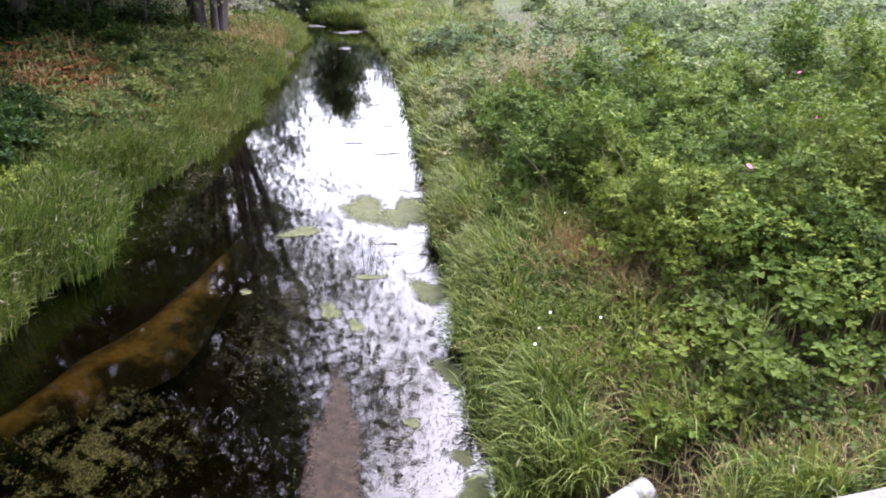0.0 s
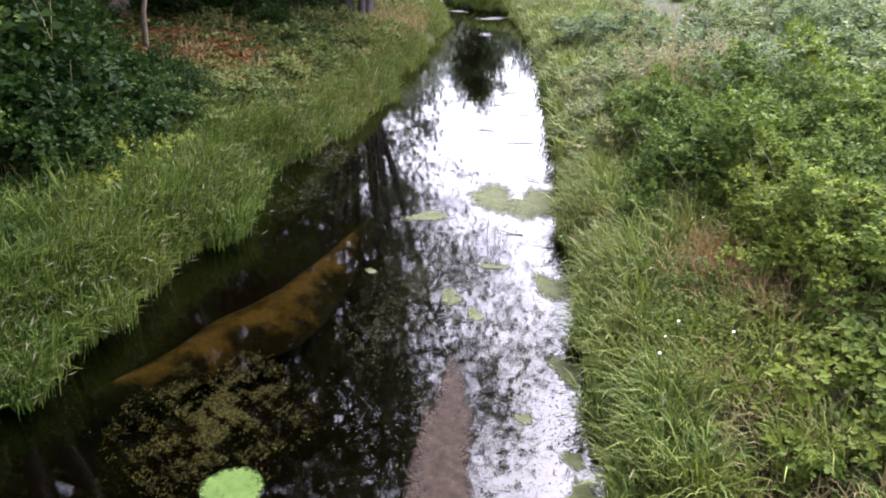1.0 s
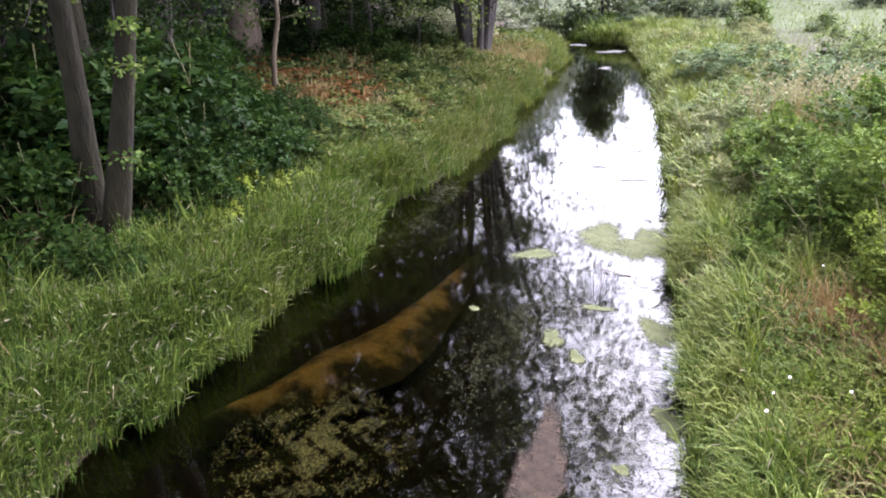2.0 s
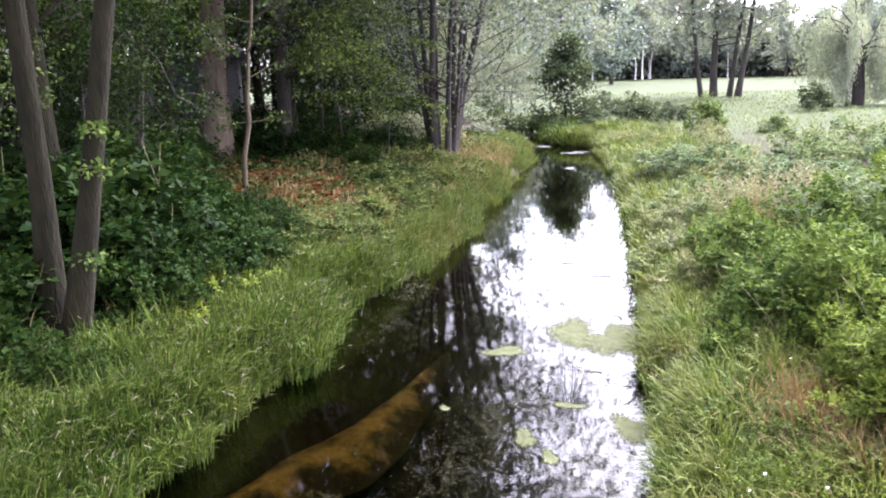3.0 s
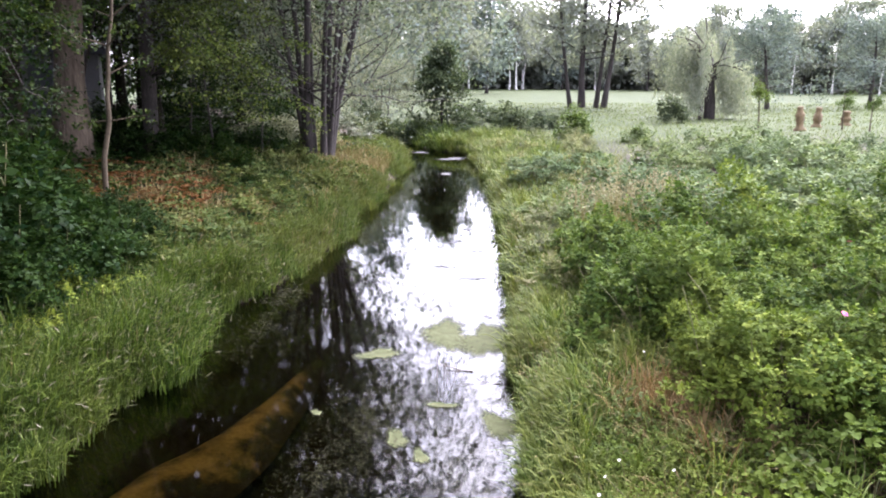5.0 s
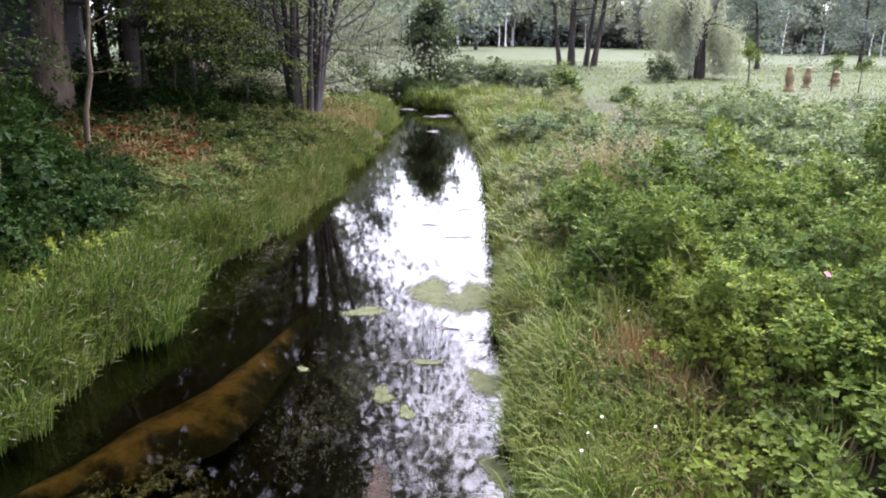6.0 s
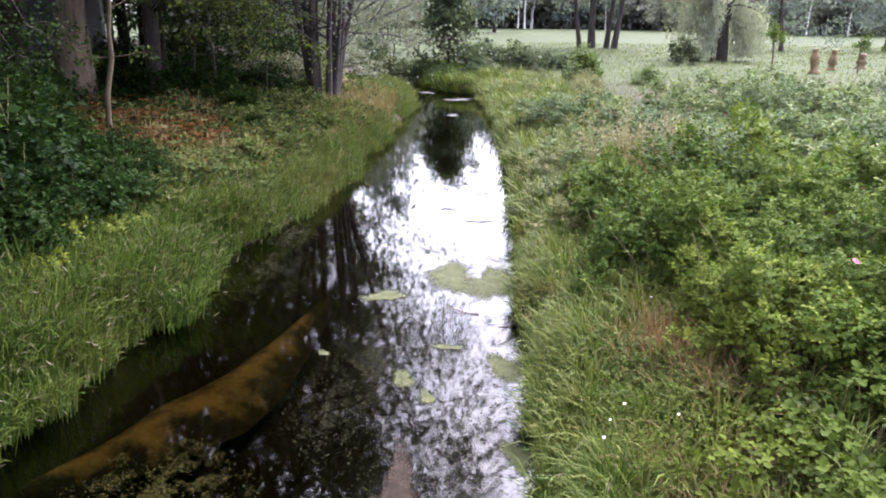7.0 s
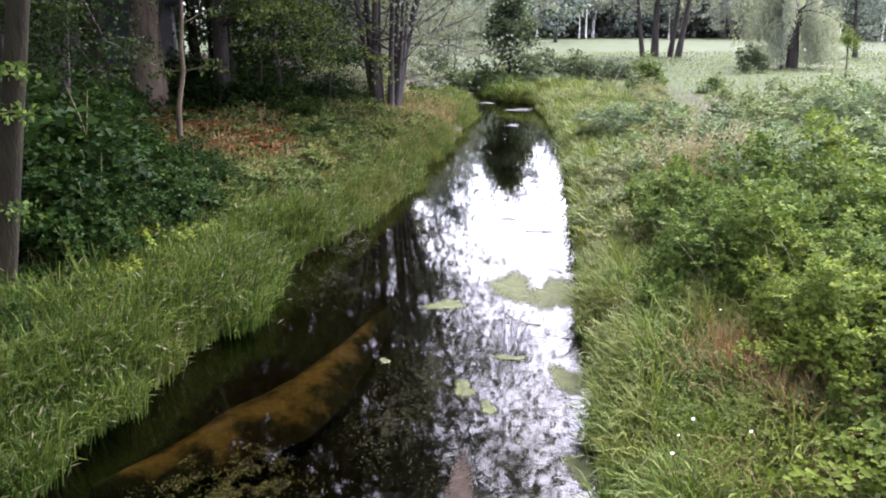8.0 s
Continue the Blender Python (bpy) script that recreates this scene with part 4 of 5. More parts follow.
def bush_meshes(rng, r, h, sprays, per, leaf, mat, wide=0.36, stems=5, lift=0.0, billows=18, oval=False):
    # billows: small leafy domes over the whole of the bush, dark gaps between them
    k = billows
    cc = rng.uniform(0.02, 1, k)
    ca = np.arange(k) * 2.4 + rng.uniform(0, 0.9, k)
    cs = np.sqrt(1 - cc * cc)
    C = np.stack([np.cos(ca) * cs, np.sin(ca) * cs, cc], 1) * rng.uniform(0.55, 0.95, (k, 1)) * np.array([r, r, h])
    own = rng.integers(0, k, sprays)
    d = unit(rng.normal(0, 1, (sprays, 3)) + UP * 0.45)
    reach = rng.uniform(0.3, 1, (sprays, 1)) ** 0.5 * rng.uniform(0.17, 0.31, k)[own][:, None] * math.sqrt(16 / k)
    P = C[own] + d * reach * np.array([r, r, h * 0.8])
    P[:, 2] = np.abs(P[:, 2]) + 0.02 + lift
    axis = unit(d * 0.7 + UP * 0.1 + rng.normal(0, 0.5, (sprays, 3)))
    side = unit(np.cross(axis, UP) + 1e-6)
    pv = []
    for k in range(per):
        sign = 0 if k == per - 1 else (1 if k % 2 else -1)
        step = (k // 2 + 0.3) * leaf * 0.62 if sign else (per // 2 + 0.2) * leaf * 0.62
        foot = P + axis * step
        A = axis * (0.5 if sign else 1.0) + side * sign * 0.9 + rng.normal(0, 0.18, (sprays, 3))
        N = UP * 0.9 + d * 0.45 + rng.normal(0, 0.32, (sprays, 3))
        L = leaf * rng.uniform(0.75, 1.25, sprays)
        pv.append(leaves(foot, A, unit(N), L, L * wide, oval=oval))
    v, f = joined(pv)
    corners = len(v) // (per * sprays)
    tone = np.tile(np.repeat(np.clip(rng.normal(0.45, 0.32, sprays), 0, 1), corners), per)
    st = []
    for k in range(stems):
        az = rng.uniform(0, 6.28)
        st.append(tube(wander(rng, (rng.normal(0, r * 0.2), rng.normal(0, r * 0.2), -0.05), (math.cos(az) * 0.5, math.sin(az) * 0.5, 1), h * rng.uniform(0.7, 1.05) + lift, 5, 0.12), np.linspace(0.009, 0.003, 6), 4))
    sv, sf = joined(st)
    foliage = solid("foliage", v, f, mat)
    foliage.attributes.new("tone", "FLOAT", "POINT").data.foreach_set("value", tone.astype(np.float32))
    return solid("stemwork", sv, sf, "stem", True), foliage


def bush(name, label, meshes, x, y, turn=0.0, size=1.0, group="", dz=0.0, category="bush"):
    ob = base(name, label, category, group)
    part("stemwork", meshes[0], ob)
    part("foliage", meshes[1], ob)
    ob.matrix_world = Matrix.Translation((x, y, float(ground_z(x, y)[0]) + dz)) @ Matrix.Rotation(turn, 4, "Z") @ Matrix.Scale(size, 4)
    return ob


def again(ob, x, y, turn, size, tall=1.0):
    return copy_thing(ob, Matrix.Translation((x, y, float(ground_z(x, y)[0]))) @ Matrix.Rotation(turn, 4, "Z") @ Matrix.Diagonal((size / ob.scale[0], size / ob.scale[0], size * tall / ob.scale[0], 1)))


def thicket():
    """Rose and bramble thicket on the right-hand bank."""
    rng = np.random.default_rng(53)
    g = "thicket on the bank"
    rose = "dense wild rose bush with small grey-green leaves"
    near = [bush("rose_bush", rose, bush_meshes(rng, 0.85, 1.15, 660, 5, 0.06, "rose_leaf", 0.34, billows=14), x, y, 0, 1, g) for x, y in ((3.4, 8.6), (4.4, 9.0))]
    close = [bush("rose_bush", rose, bush_meshes(rng, 0.85, 1.2, 1080, 5, 0.046, "rose_leaf", 0.36, billows=16), x, y, 0, 1, g) for x, y in ((3.1, 6.0), (3.5, 6.9))]
    # farther bushes wear the rose colour with haze mixed in
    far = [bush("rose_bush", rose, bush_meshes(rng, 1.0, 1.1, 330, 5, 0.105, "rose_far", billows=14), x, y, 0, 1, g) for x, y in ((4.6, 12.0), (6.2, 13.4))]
    light = bush("leafy_shrub", "light green leafy shrub in the thicket", bush_meshes(rng, 0.85, 0.75, 620, 5, 0.065, "bright_leaf"), 2.95, 11.6, 0, 1, g)
    bram = bush("bramble_bush", "low bramble with broad bright green leaves", bush_meshes(rng, 0.62, 0.46, 300, 3, 0.052, "bramble_leaf", 0.46, billows=15, oval=True), 2.35, 4.1, 0, 1, g)
    y = 4.6
    while y < 24:
        gap = 1.0 if y < 11 else 1.4 if y < 17 else 1.75
        edge = float(np.interp(y, RIGHT[:15, 1], RIGHT[:15, 0]))
        start = edge + float(np.interp(y, [4, 7, 9, 13, 24], [1.75, 1.45, 0.95, 1.1, 1.5]))
        x = start + rng.uniform(0, 0.4)
        while x < 0.86 * y + 2.0:
            px, py = x + rng.uniform(-0.3, 0.3), y + rng.uniform(-0.3, 0.3)
            bare = (px - 4.0) ** 2 / 0.35 + (py - 12.9) ** 2 / 0.5 < 1
            if not bare and not (py < 5.2 and px < 3.1):
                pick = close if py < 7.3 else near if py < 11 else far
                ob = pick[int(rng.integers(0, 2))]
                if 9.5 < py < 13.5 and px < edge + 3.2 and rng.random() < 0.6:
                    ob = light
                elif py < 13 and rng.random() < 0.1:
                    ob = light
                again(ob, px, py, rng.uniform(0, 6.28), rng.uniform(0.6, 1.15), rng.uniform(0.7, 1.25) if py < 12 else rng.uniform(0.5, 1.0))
            x += gap * rng.uniform(0.8, 1.25)
        y += gap * 0.9
    for x, y, s in ((4.5, 5.9, 1.0), (5.2, 5.5, 1.1), (4.1, 5.2, 0.8)):
        again(close[0], x, y, rng.uniform(0, 6.28), s)
    for x, y, s in ((2.75, 3.75, 1.0), (3.1, 4.4, 1.1), (2.0, 3.6, 0.7), (3.4, 3.6, 0.9), (2.9, 4.9, 0.9), (3.8, 4.2, 1.0), (2.5, 4.75, 0.75), (4.2, 3.7, 1.0)):
        again(bram, x, y, rng.uniform(0, 6.28), s)


thicket()


def left_shrubs():
    rng = np.random.default_rng(67)
    g = "undergrowth in the wood"
    # foliage darkened in its colour to stand for tree shade
    a = bush("shrub", "undergrowth shrub with the shade of the trees in its colour", bush_meshes(rng, 1.0, 1.25, 850, 5, 0.062, "shade_leaf"), -6.0, 9.1, 0, 1, g)
    b = bush("shrub", "undergrowth shrub with the shade of the trees in its colour", bush_meshes(rng, 1.1, 1.0, 420, 5, 0.1, "shade_leaf"), -7.2, 11.4, 0, 1, g)
    yel = bush("yellow_shrub", "small shrub with yellow-green leaves", bush_meshes(rng, 0.42, 0.45, 260, 5, 0.06, "yellow_leaf"), -4.55, 9.3, 0, 1, g)
    for x, y, s in ((-4.3, 8.3, 0.7), (-4.2, 9.6, 0.8), (-4.0, 10.3, 0.7), (-4.4, 9.0, 0.8), (-6.9, 6.5, 0.7)):
        again(yel, x, y, rng.uniform(0, 6), s)
    # same shrub with haze in its leaf colour, for the deeper spots
    far = bush("shrub", "undergrowth shrub beyond the leaning alder, paled for haze", bush_meshes(rng, 1.1, 1.0, 420, 5, 0.1, "hazy_leaf"), -5.4, 26.6, 0, 1, g)
    spots = [(-4.9, 9.4, 0.9), (-4.65, 10.2, 0.85), (-5.9, 9.6, 1.5), (-5.6, 10.6, 1.35), (-6.4, 10.8, 1.6), (-6.2, 8.9, 1.4), (-6.8, 9.6, 1.8), (-6.6, 12.0, 1.5), (-4.4, 11.1, 0.7), (-4.8, 11.9, 0.8), (-4.3, 12.1, 0.55), (-5.2, 8.6, 1.0), (-4.6, 8.7, 0.6), (-4.9, 12.8, 0.7), (-3.4, 14.6, 0.4), (-5.0, 8.2, 0.75), (-5.2, 9.2, 0.9), (-5.4, 10.2, 1.0), (-5.0, 10.9, 0.7), (-5.4, 11.8, 0.9), (-5.0, 12.6, 0.6), (-4.75, 7.7, 0.45), (-6.0, 13.2, 0.8), (-4.7, 6.4, 0.5), (-5.9, 6.9, 0.9), (-6.4, 8.0, 1.1), (-7.6, 7.2, 1.2), (-6.9, 10.2, 1.2), (-5.6, 10.6, 0.8), (-8.4, 9.2, 1.4), (-9.3, 7.0, 1.3), (-6.3, 12.4, 0.8), (-8.2, 13.4, 1.2), (-9.7, 11.3, 1.4), (-9.3, 15.6, 1.1), (-8.5, 17.3, 0.9), (-10.6, 17.8, 1.4), (-7.2, 20.6, 1.0), (-5.9, 21.4, 1.0), (-4.6, 20.0, 0.7), (-3.6, 19.2, 0.6), (-9.0, 22.4, 1.4), (-6.8, 24.0, 1.3), (-5.0, 24.2, 1.0), (-4.4, 26.4, 1.1), (-5.8, 28.8, 1.5), (-3.6, 29.0, 0.9), (-8.3, 28.0, 1.6), (-2.9, 33.0, 1.2), (-5.0, 34.5, 1.8), (-13.0, 16.0, 1.8), (-11.5, 9.0, 1.6), (-3.9, 15.6, 0.45), (-3.2, 17.2, 0.5), (-4.0, 17.6, 0.55), (-5.2, 6.2, 0.55), (-6.3, 5.3, 0.9), (-8.0, 4.6, 1.2), (-5.0, 13.2, 0.5), (-7.0, 14.2, 0.6), (-15.5, 21.0, 2.0), (-14.5, 29.0, 2.0), (-9.5, 33.0, 2.0), (-6.0, 41.0, 2.0), (-3.0, 49.0, 1.6)]
    for x, y, s in spots:
        again((a, b)[int(rng.integers(0, 2))] if y < 14 else b if y < 25 or x < -0.17 * y else far, x, y, rng.uniform(0, 6.28), s * rng.uniform(0.9, 1.1), rng.uniform(0.8, 1.25))
    # scrub shares the far leaf colour with the haze painted in
    sc = bush("forest_scrub", "scrub filling the edge of the far wood, paled for haze", bush_meshes(rng, 3.2, 3.6, 260, 3, 0.8, "far_leaf", stems=4), 0.0, 156.0, 0, 1, "far scrub")
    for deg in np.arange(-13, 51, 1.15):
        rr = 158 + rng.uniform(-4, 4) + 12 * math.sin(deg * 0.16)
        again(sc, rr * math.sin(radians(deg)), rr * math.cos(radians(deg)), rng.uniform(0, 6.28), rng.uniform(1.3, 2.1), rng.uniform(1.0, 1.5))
    hb = bush("herb_clump", "clump of tall olive-green herbs on the bank", bush_meshes(rng, 0.55, 0.6, 130, 5, 0.085, "herb_leaf", billows=12), -3.6, 12.6, 0, 1, "herb clumps")
    for k in range(95):
        y = rng.uniform(9.5, 27)
        x = float(np.interp(y, LEFT[:20, 1], LEFT[:20, 0])) - rng.uniform(0.7, 3.4)
        if ((x + 5.2) / 1.5) ** 2 + ((y - 15.4) / 2.4) ** 2 < 1:
            continue
        again(hb, x, y, rng.uniform(0, 6.28), rng.uniform(0.6, 1.1), rng.uniform(0.6, 1.1))
    for k in range(16):
        y = rng.uniform(4.2, 13)
        x = float(np.interp(y, RIGHT[:15, 1], RIGHT[:15, 0])) + rng.uniform(0.5, 1.3)
        again(hb, x, y, rng.uniform(0, 6.28), rng.uniform(0.4, 0.7), rng.uniform(0.7, 1.0))
    ph = bush("herb_clump", "clump of pale green herbs in the tall bank grass", bush_meshes(rng, 0.55, 0.6, 140, 5, 0.09, "pale_herb", 0.22, billows=14), 2.9, 15.0, 0, 1, "herb clumps")
    for k in range(90):
        y = 10 + 25 * rng.random() ** 1.3
        x = float(np.interp(y, RIGHT[:15, 1], RIGHT[:15, 0])) + rng.uniform(0.35, 1.6 + 0.14 * (y - 10))
        again(ph, x, y, rng.uniform(0, 6.28), rng.uniform(0.6, 1.1), rng.uniform(0.6, 1.1))
    # bushes on the far side of the bend and in the meadow
    d = bush("meadow_bush", "dark round bush beside the bend of the stream", bush_meshes(rng, 1.05, 1.55, 420, 5, 0.12, "hazy_dark"), 4.75, 39.6, 0, 1, "bushes at the bend")
    for x, y, s, t in ((5.6, 40.2, 0.8, 0.9), (6.6, 39.0, 1.0, 0.6), (8.0, 39.4, 0.9, 0.6), (2.9, 41.5, 0.9, 0.7), (0.2, 43.0, 1.0, 0.75), (2.7, 38.9, 0.7, 0.6), (1.2, 40.2, 0.75, 0.6), (-0.6, 42.2, 0.8, 0.6), (3.7, 37.6, 0.6, 0.5), (-2.2, 44.2, 1.0, 0.8), (-1.2, 45.5, 1.2, 0.8), (3.6, 45.0, 1.3, 0.7), (-3.0, 46.5, 1.4, 1.0)):
        again(d, x, y, rng.uniform(0, 6.28), s, t)
    lb = bush("meadow_bush", "light green low bush before the tall trees", bush_meshes(rng, 0.95, 1.3, 420, 5, 0.11, "bright_leaf"), 7.2, 33.6, 0, 1, "bushes at the bend")
    again(lb, 9.0, 30.0, 1.0, 0.7, 0.7)
    bush("blue_bush", "dark blue-green bush standing alone in the meadow", bush_meshes(rng, 0.85, 1.5, 420, 5, 0.12, "hazy_dark"), 13.9, 40.3, 0, 1, "", 0.0)


left_shrubs()

# ---------------------------------------------------------------- grass and herbs


def scatter(rng, n, x0, x1, y0, y1):
    x, y = rng.uniform(x0, x1, n), rng.uniform(y0, y1, n)
    z, dl, dr, wet = land(x, y)
    return np.stack([x, y, z], 1), dl, dr, wet


def stuff(name, v, f, mat, label, category="grass"):
    tagged(new(name, solid(name, v, f, mat)), label, category, kind="stuff")


def dry_spot(P):
    """How near a place is to one of the withered patches (1 inside)."""
    s = np.zeros(len(P))
    for x, y, r in ((2.35, 5.75, 0.45), (4.0, 12.9, 0.9), (2.25, 6.3, 0.6), (1.95, 4.0, 0.55), (2.7, 5.2, 0.3), (1.5, 8.0, 0.3), (-5.3, 15.4, 0.3), (1.7, 4.6, 0.3), (-1.5, 25.5, 1.6), (2.6, 3.1, 0.4), (1.85, 3.3, 0.35), (2.25, 3.55, 0.3), (3.2, 3.2, 0.4), (2.4, 4.4, 0.3), (-4.2, 12.9, 0.5), (-3.6, 15.2, 0.6)):
        s = np.maximum(s, np.clip(1.4 - np.hypot(P[:, 0] - x, P[:, 1] - y) / r, 0, 1))
    return s


def tufted(rng, P, per, radius):
    """Blades round tuft centres: feet and the outward way of each."""
    n = len(P) * per
    off = rng.normal(0, 1, (n, 2)) * radius
    Q = np.repeat(P, per, 0)
    Q[:, :2] += off
    out = np.zeros((n, 3))
    out[:, :2] = off / radius * 0.9
    return Q, out


def bank_grass():
    rng = np.random.default_rng(71)

    def sward(n, box, left, reach, per, radius, w, tall, lean, mat, label, seeds, seed_label):
        P, dl, dr, wet = scatter(rng, n, *box)
        d, other = (dl, dr) if left else (dr, dl)
        depth = np.interp(P[:, 1], *reach)
        rim = rng.random(len(P)) < 0.35 + 0.65 * (d < 0.5)
        keep = (~wet | (d < (0.03 + 0.3 * np.clip(2 * waves(P[:, 0] * 1.9, P[:, 1] * 1.9), 0, 1)) * (0.8 if left else 0.35))) & (d < other) & (d < depth * rng.uniform(0.6, 1.12, len(P))) & (rng.random(len(P)) > dry_spot(P) * 0.93) & rim & (np.hypot(P[:, 0] - 1.3, P[:, 1] - 3.1) > 0.5)
        P, d = P[keep], d[keep]
        P[:, 2] = np.maximum(P[:, 2], 0.0)
        size = rng.uniform(0.65, 1.3, len(P)) * np.interp(d, [0, 0.4, 1.5, 3.0], tall) * (1 + 0.25 * waves(P[:, 0] * 1.8, P[:, 1] * 1.8))
        Q, out = tufted(rng, P, per, radius)
        out = out + np.array(lean)
        m = len(Q)
        h = np.repeat(size, per) * rng.uniform(0.5, 1.2, m)
        v, f, tip = blades(rng, Q, h, w * rng.uniform(0.6, 1.4, m) * np.interp(Q[:, 1], [3, 7], [0.7, 1.0]), rng.uniform(0.25, 1.2, m) if left else rng.uniform(0.35, 1.25, m), out, 1.1)
        stuff(mat, v, f, mat, label)
        T = tip[rng.random(m) < seeds]
        k = len(T)
        v, f = leaves(T - UP * 0.02, unit(rng.normal(0, 0.4, (k, 3)) + np.array(lean) + UP * 0.3), unit(rng.normal(0, 1, (k, 3))), rng.uniform(0.08, 0.14, k), rng.uniform(0.003, 0.0058, k) * np.interp(T[:, 1], [5, 25], [1, 1.8]))
        stuff("seed_heads", v, f, "seed", seed_label)

    tall_l, tall_r, tall_f = [0.34, 0.5, 0.58, 0.55], [0.40, 0.5, 0.46, 0.4], [0.4, 0.55, 0.62, 0.6]
    reach_l = ([3, 8, 11, 14, 18, 26, 34], [2.0, 1.3, 1.15, 0.9, 1.0, 1.1, 1.0])
    reach_r = ([3, 8, 12, 18, 26, 36], [1.9, 1.7, 1.5, 2.1, 2.6, 3.0])
    reed, seed_l = "tall drooping reed grass along the shaded waterline", "pale nodding grass seed heads on the bank"
    sunny, seed_r = "fresh green bank grass hanging towards the water", "pale grass seed heads on the sunny bank"
    sward(12000, (-7.5, -1.5, 2.5, 12.6), True, reach_l, 24, 0.07, 0.0125, tall_l, (0.3, -0.1, 0), "reed_grass", reed, 0.075, seed_l)
    sward(17000, (-7, 0.6, 12.0, 36.0), True, ([11, 14, 20, 36], [2.2, 2.8, 2.4, 1.6]), 16, 0.1, 0.018, [0.3, 0.4, 0.42, 0.4], (0.3, -0.15, 0), "slope_grass", "olive bank grass on the slope below the wood", 0.06, seed_l)
    sward(5200, (0.6, 4.2, 2.6, 11.5), False, reach_r, 34, 0.05, 0.0115, tall_r, (-0.14, -0.12, 0), "bank_grass", sunny, 0.03, seed_r)
    sward(9500, (1.0, 6.5, 11.0, 38.0), False, reach_r, 18, 0.1, 0.02, tall_f, (-0.1, -0.05, 0), "bank_grass", sunny, 0.05, seed_r)
    sward(3500, (-9, 4.5, 37.0, 48.0), False, ([36, 50], [3.0, 3.0]), 14, 0.14, 0.03, [0.5, 0.7, 0.6, 0.5], (-0.2, -0.3, 0), "reed_grass", "rank grass on the far bank of the bend", 0.01, seed_r)
    P, dl, dr, wet = scatter(rng, 9000, -3.2, -0.6, 20.5, 30)
    P = P[(~wet) & (dl < dr) & (dl > 0.25) & (rng.random(len(P)) < np.clip(1.5 - ((P[:, 1] - 25.5) / 3.8) ** 2, 0, 1))]
    v, f, tip = blades(rng, P, rng.uniform(0.25, 0.55, len(P)), 0.018 * rng.uniform(0.7, 1.3, len(P)), rng.uniform(0.2, 0.9, len(P)))
    stuff("dry_grass", v, f, "dry_grass", "golden withered grass under the many-stemmed alder")
    # withered grass in patches
    P, dl, dr, wet = scatter(rng, 220000, -7, 6, 2.5, 24)
    keep = (~wet) & (rng.random(len(P)) < dry_spot(P) * 0.9 + np.where(P[:, 0] > 0, 0.06, 0.05)) & (P[:, 0] > -6.5)
    P = P[keep]
    v, f, tip = blades(rng, P, rng.uniform(0.25, 0.6, len(P)) * np.interp(P[:, 1], [3.0, 4.8], [0.45, 1.0]), np.interp(P[:, 1], [3, 20], [0.007, 0.018]) * rng.uniform(0.7, 1.3, len(P)), rng.uniform(0.2, 1.3, len(P)))
    stuff("dry_grass", v, f, "dry_grass", "withered straw-coloured grass in patches on the banks")
    # meadow beyond the thicket
    P, dl, dr, wet = scatter(rng, 75000, 1, 60, 18, 72)
    keep = (~wet) & (dr < dl) & (dr > 2.0) & (P[:, 0] < P[:, 1] * 0.95) & (rng.random(len(P)) < np.interp(P[:, 1], [18, 30, 72], [1, 0.8, 0.35]))
    P = P[keep]
    v, f, tip = blades(rng, P, rng.uniform(0.08, 0.22, len(P)), np.interp(P[:, 1], [18, 70], [0.02, 0.045]), rng.uniform(0.4, 1.2, len(P)))
    stuff("meadow_grass", v, f, "meadow", "pale seeding meadow grass")


bank_grass()


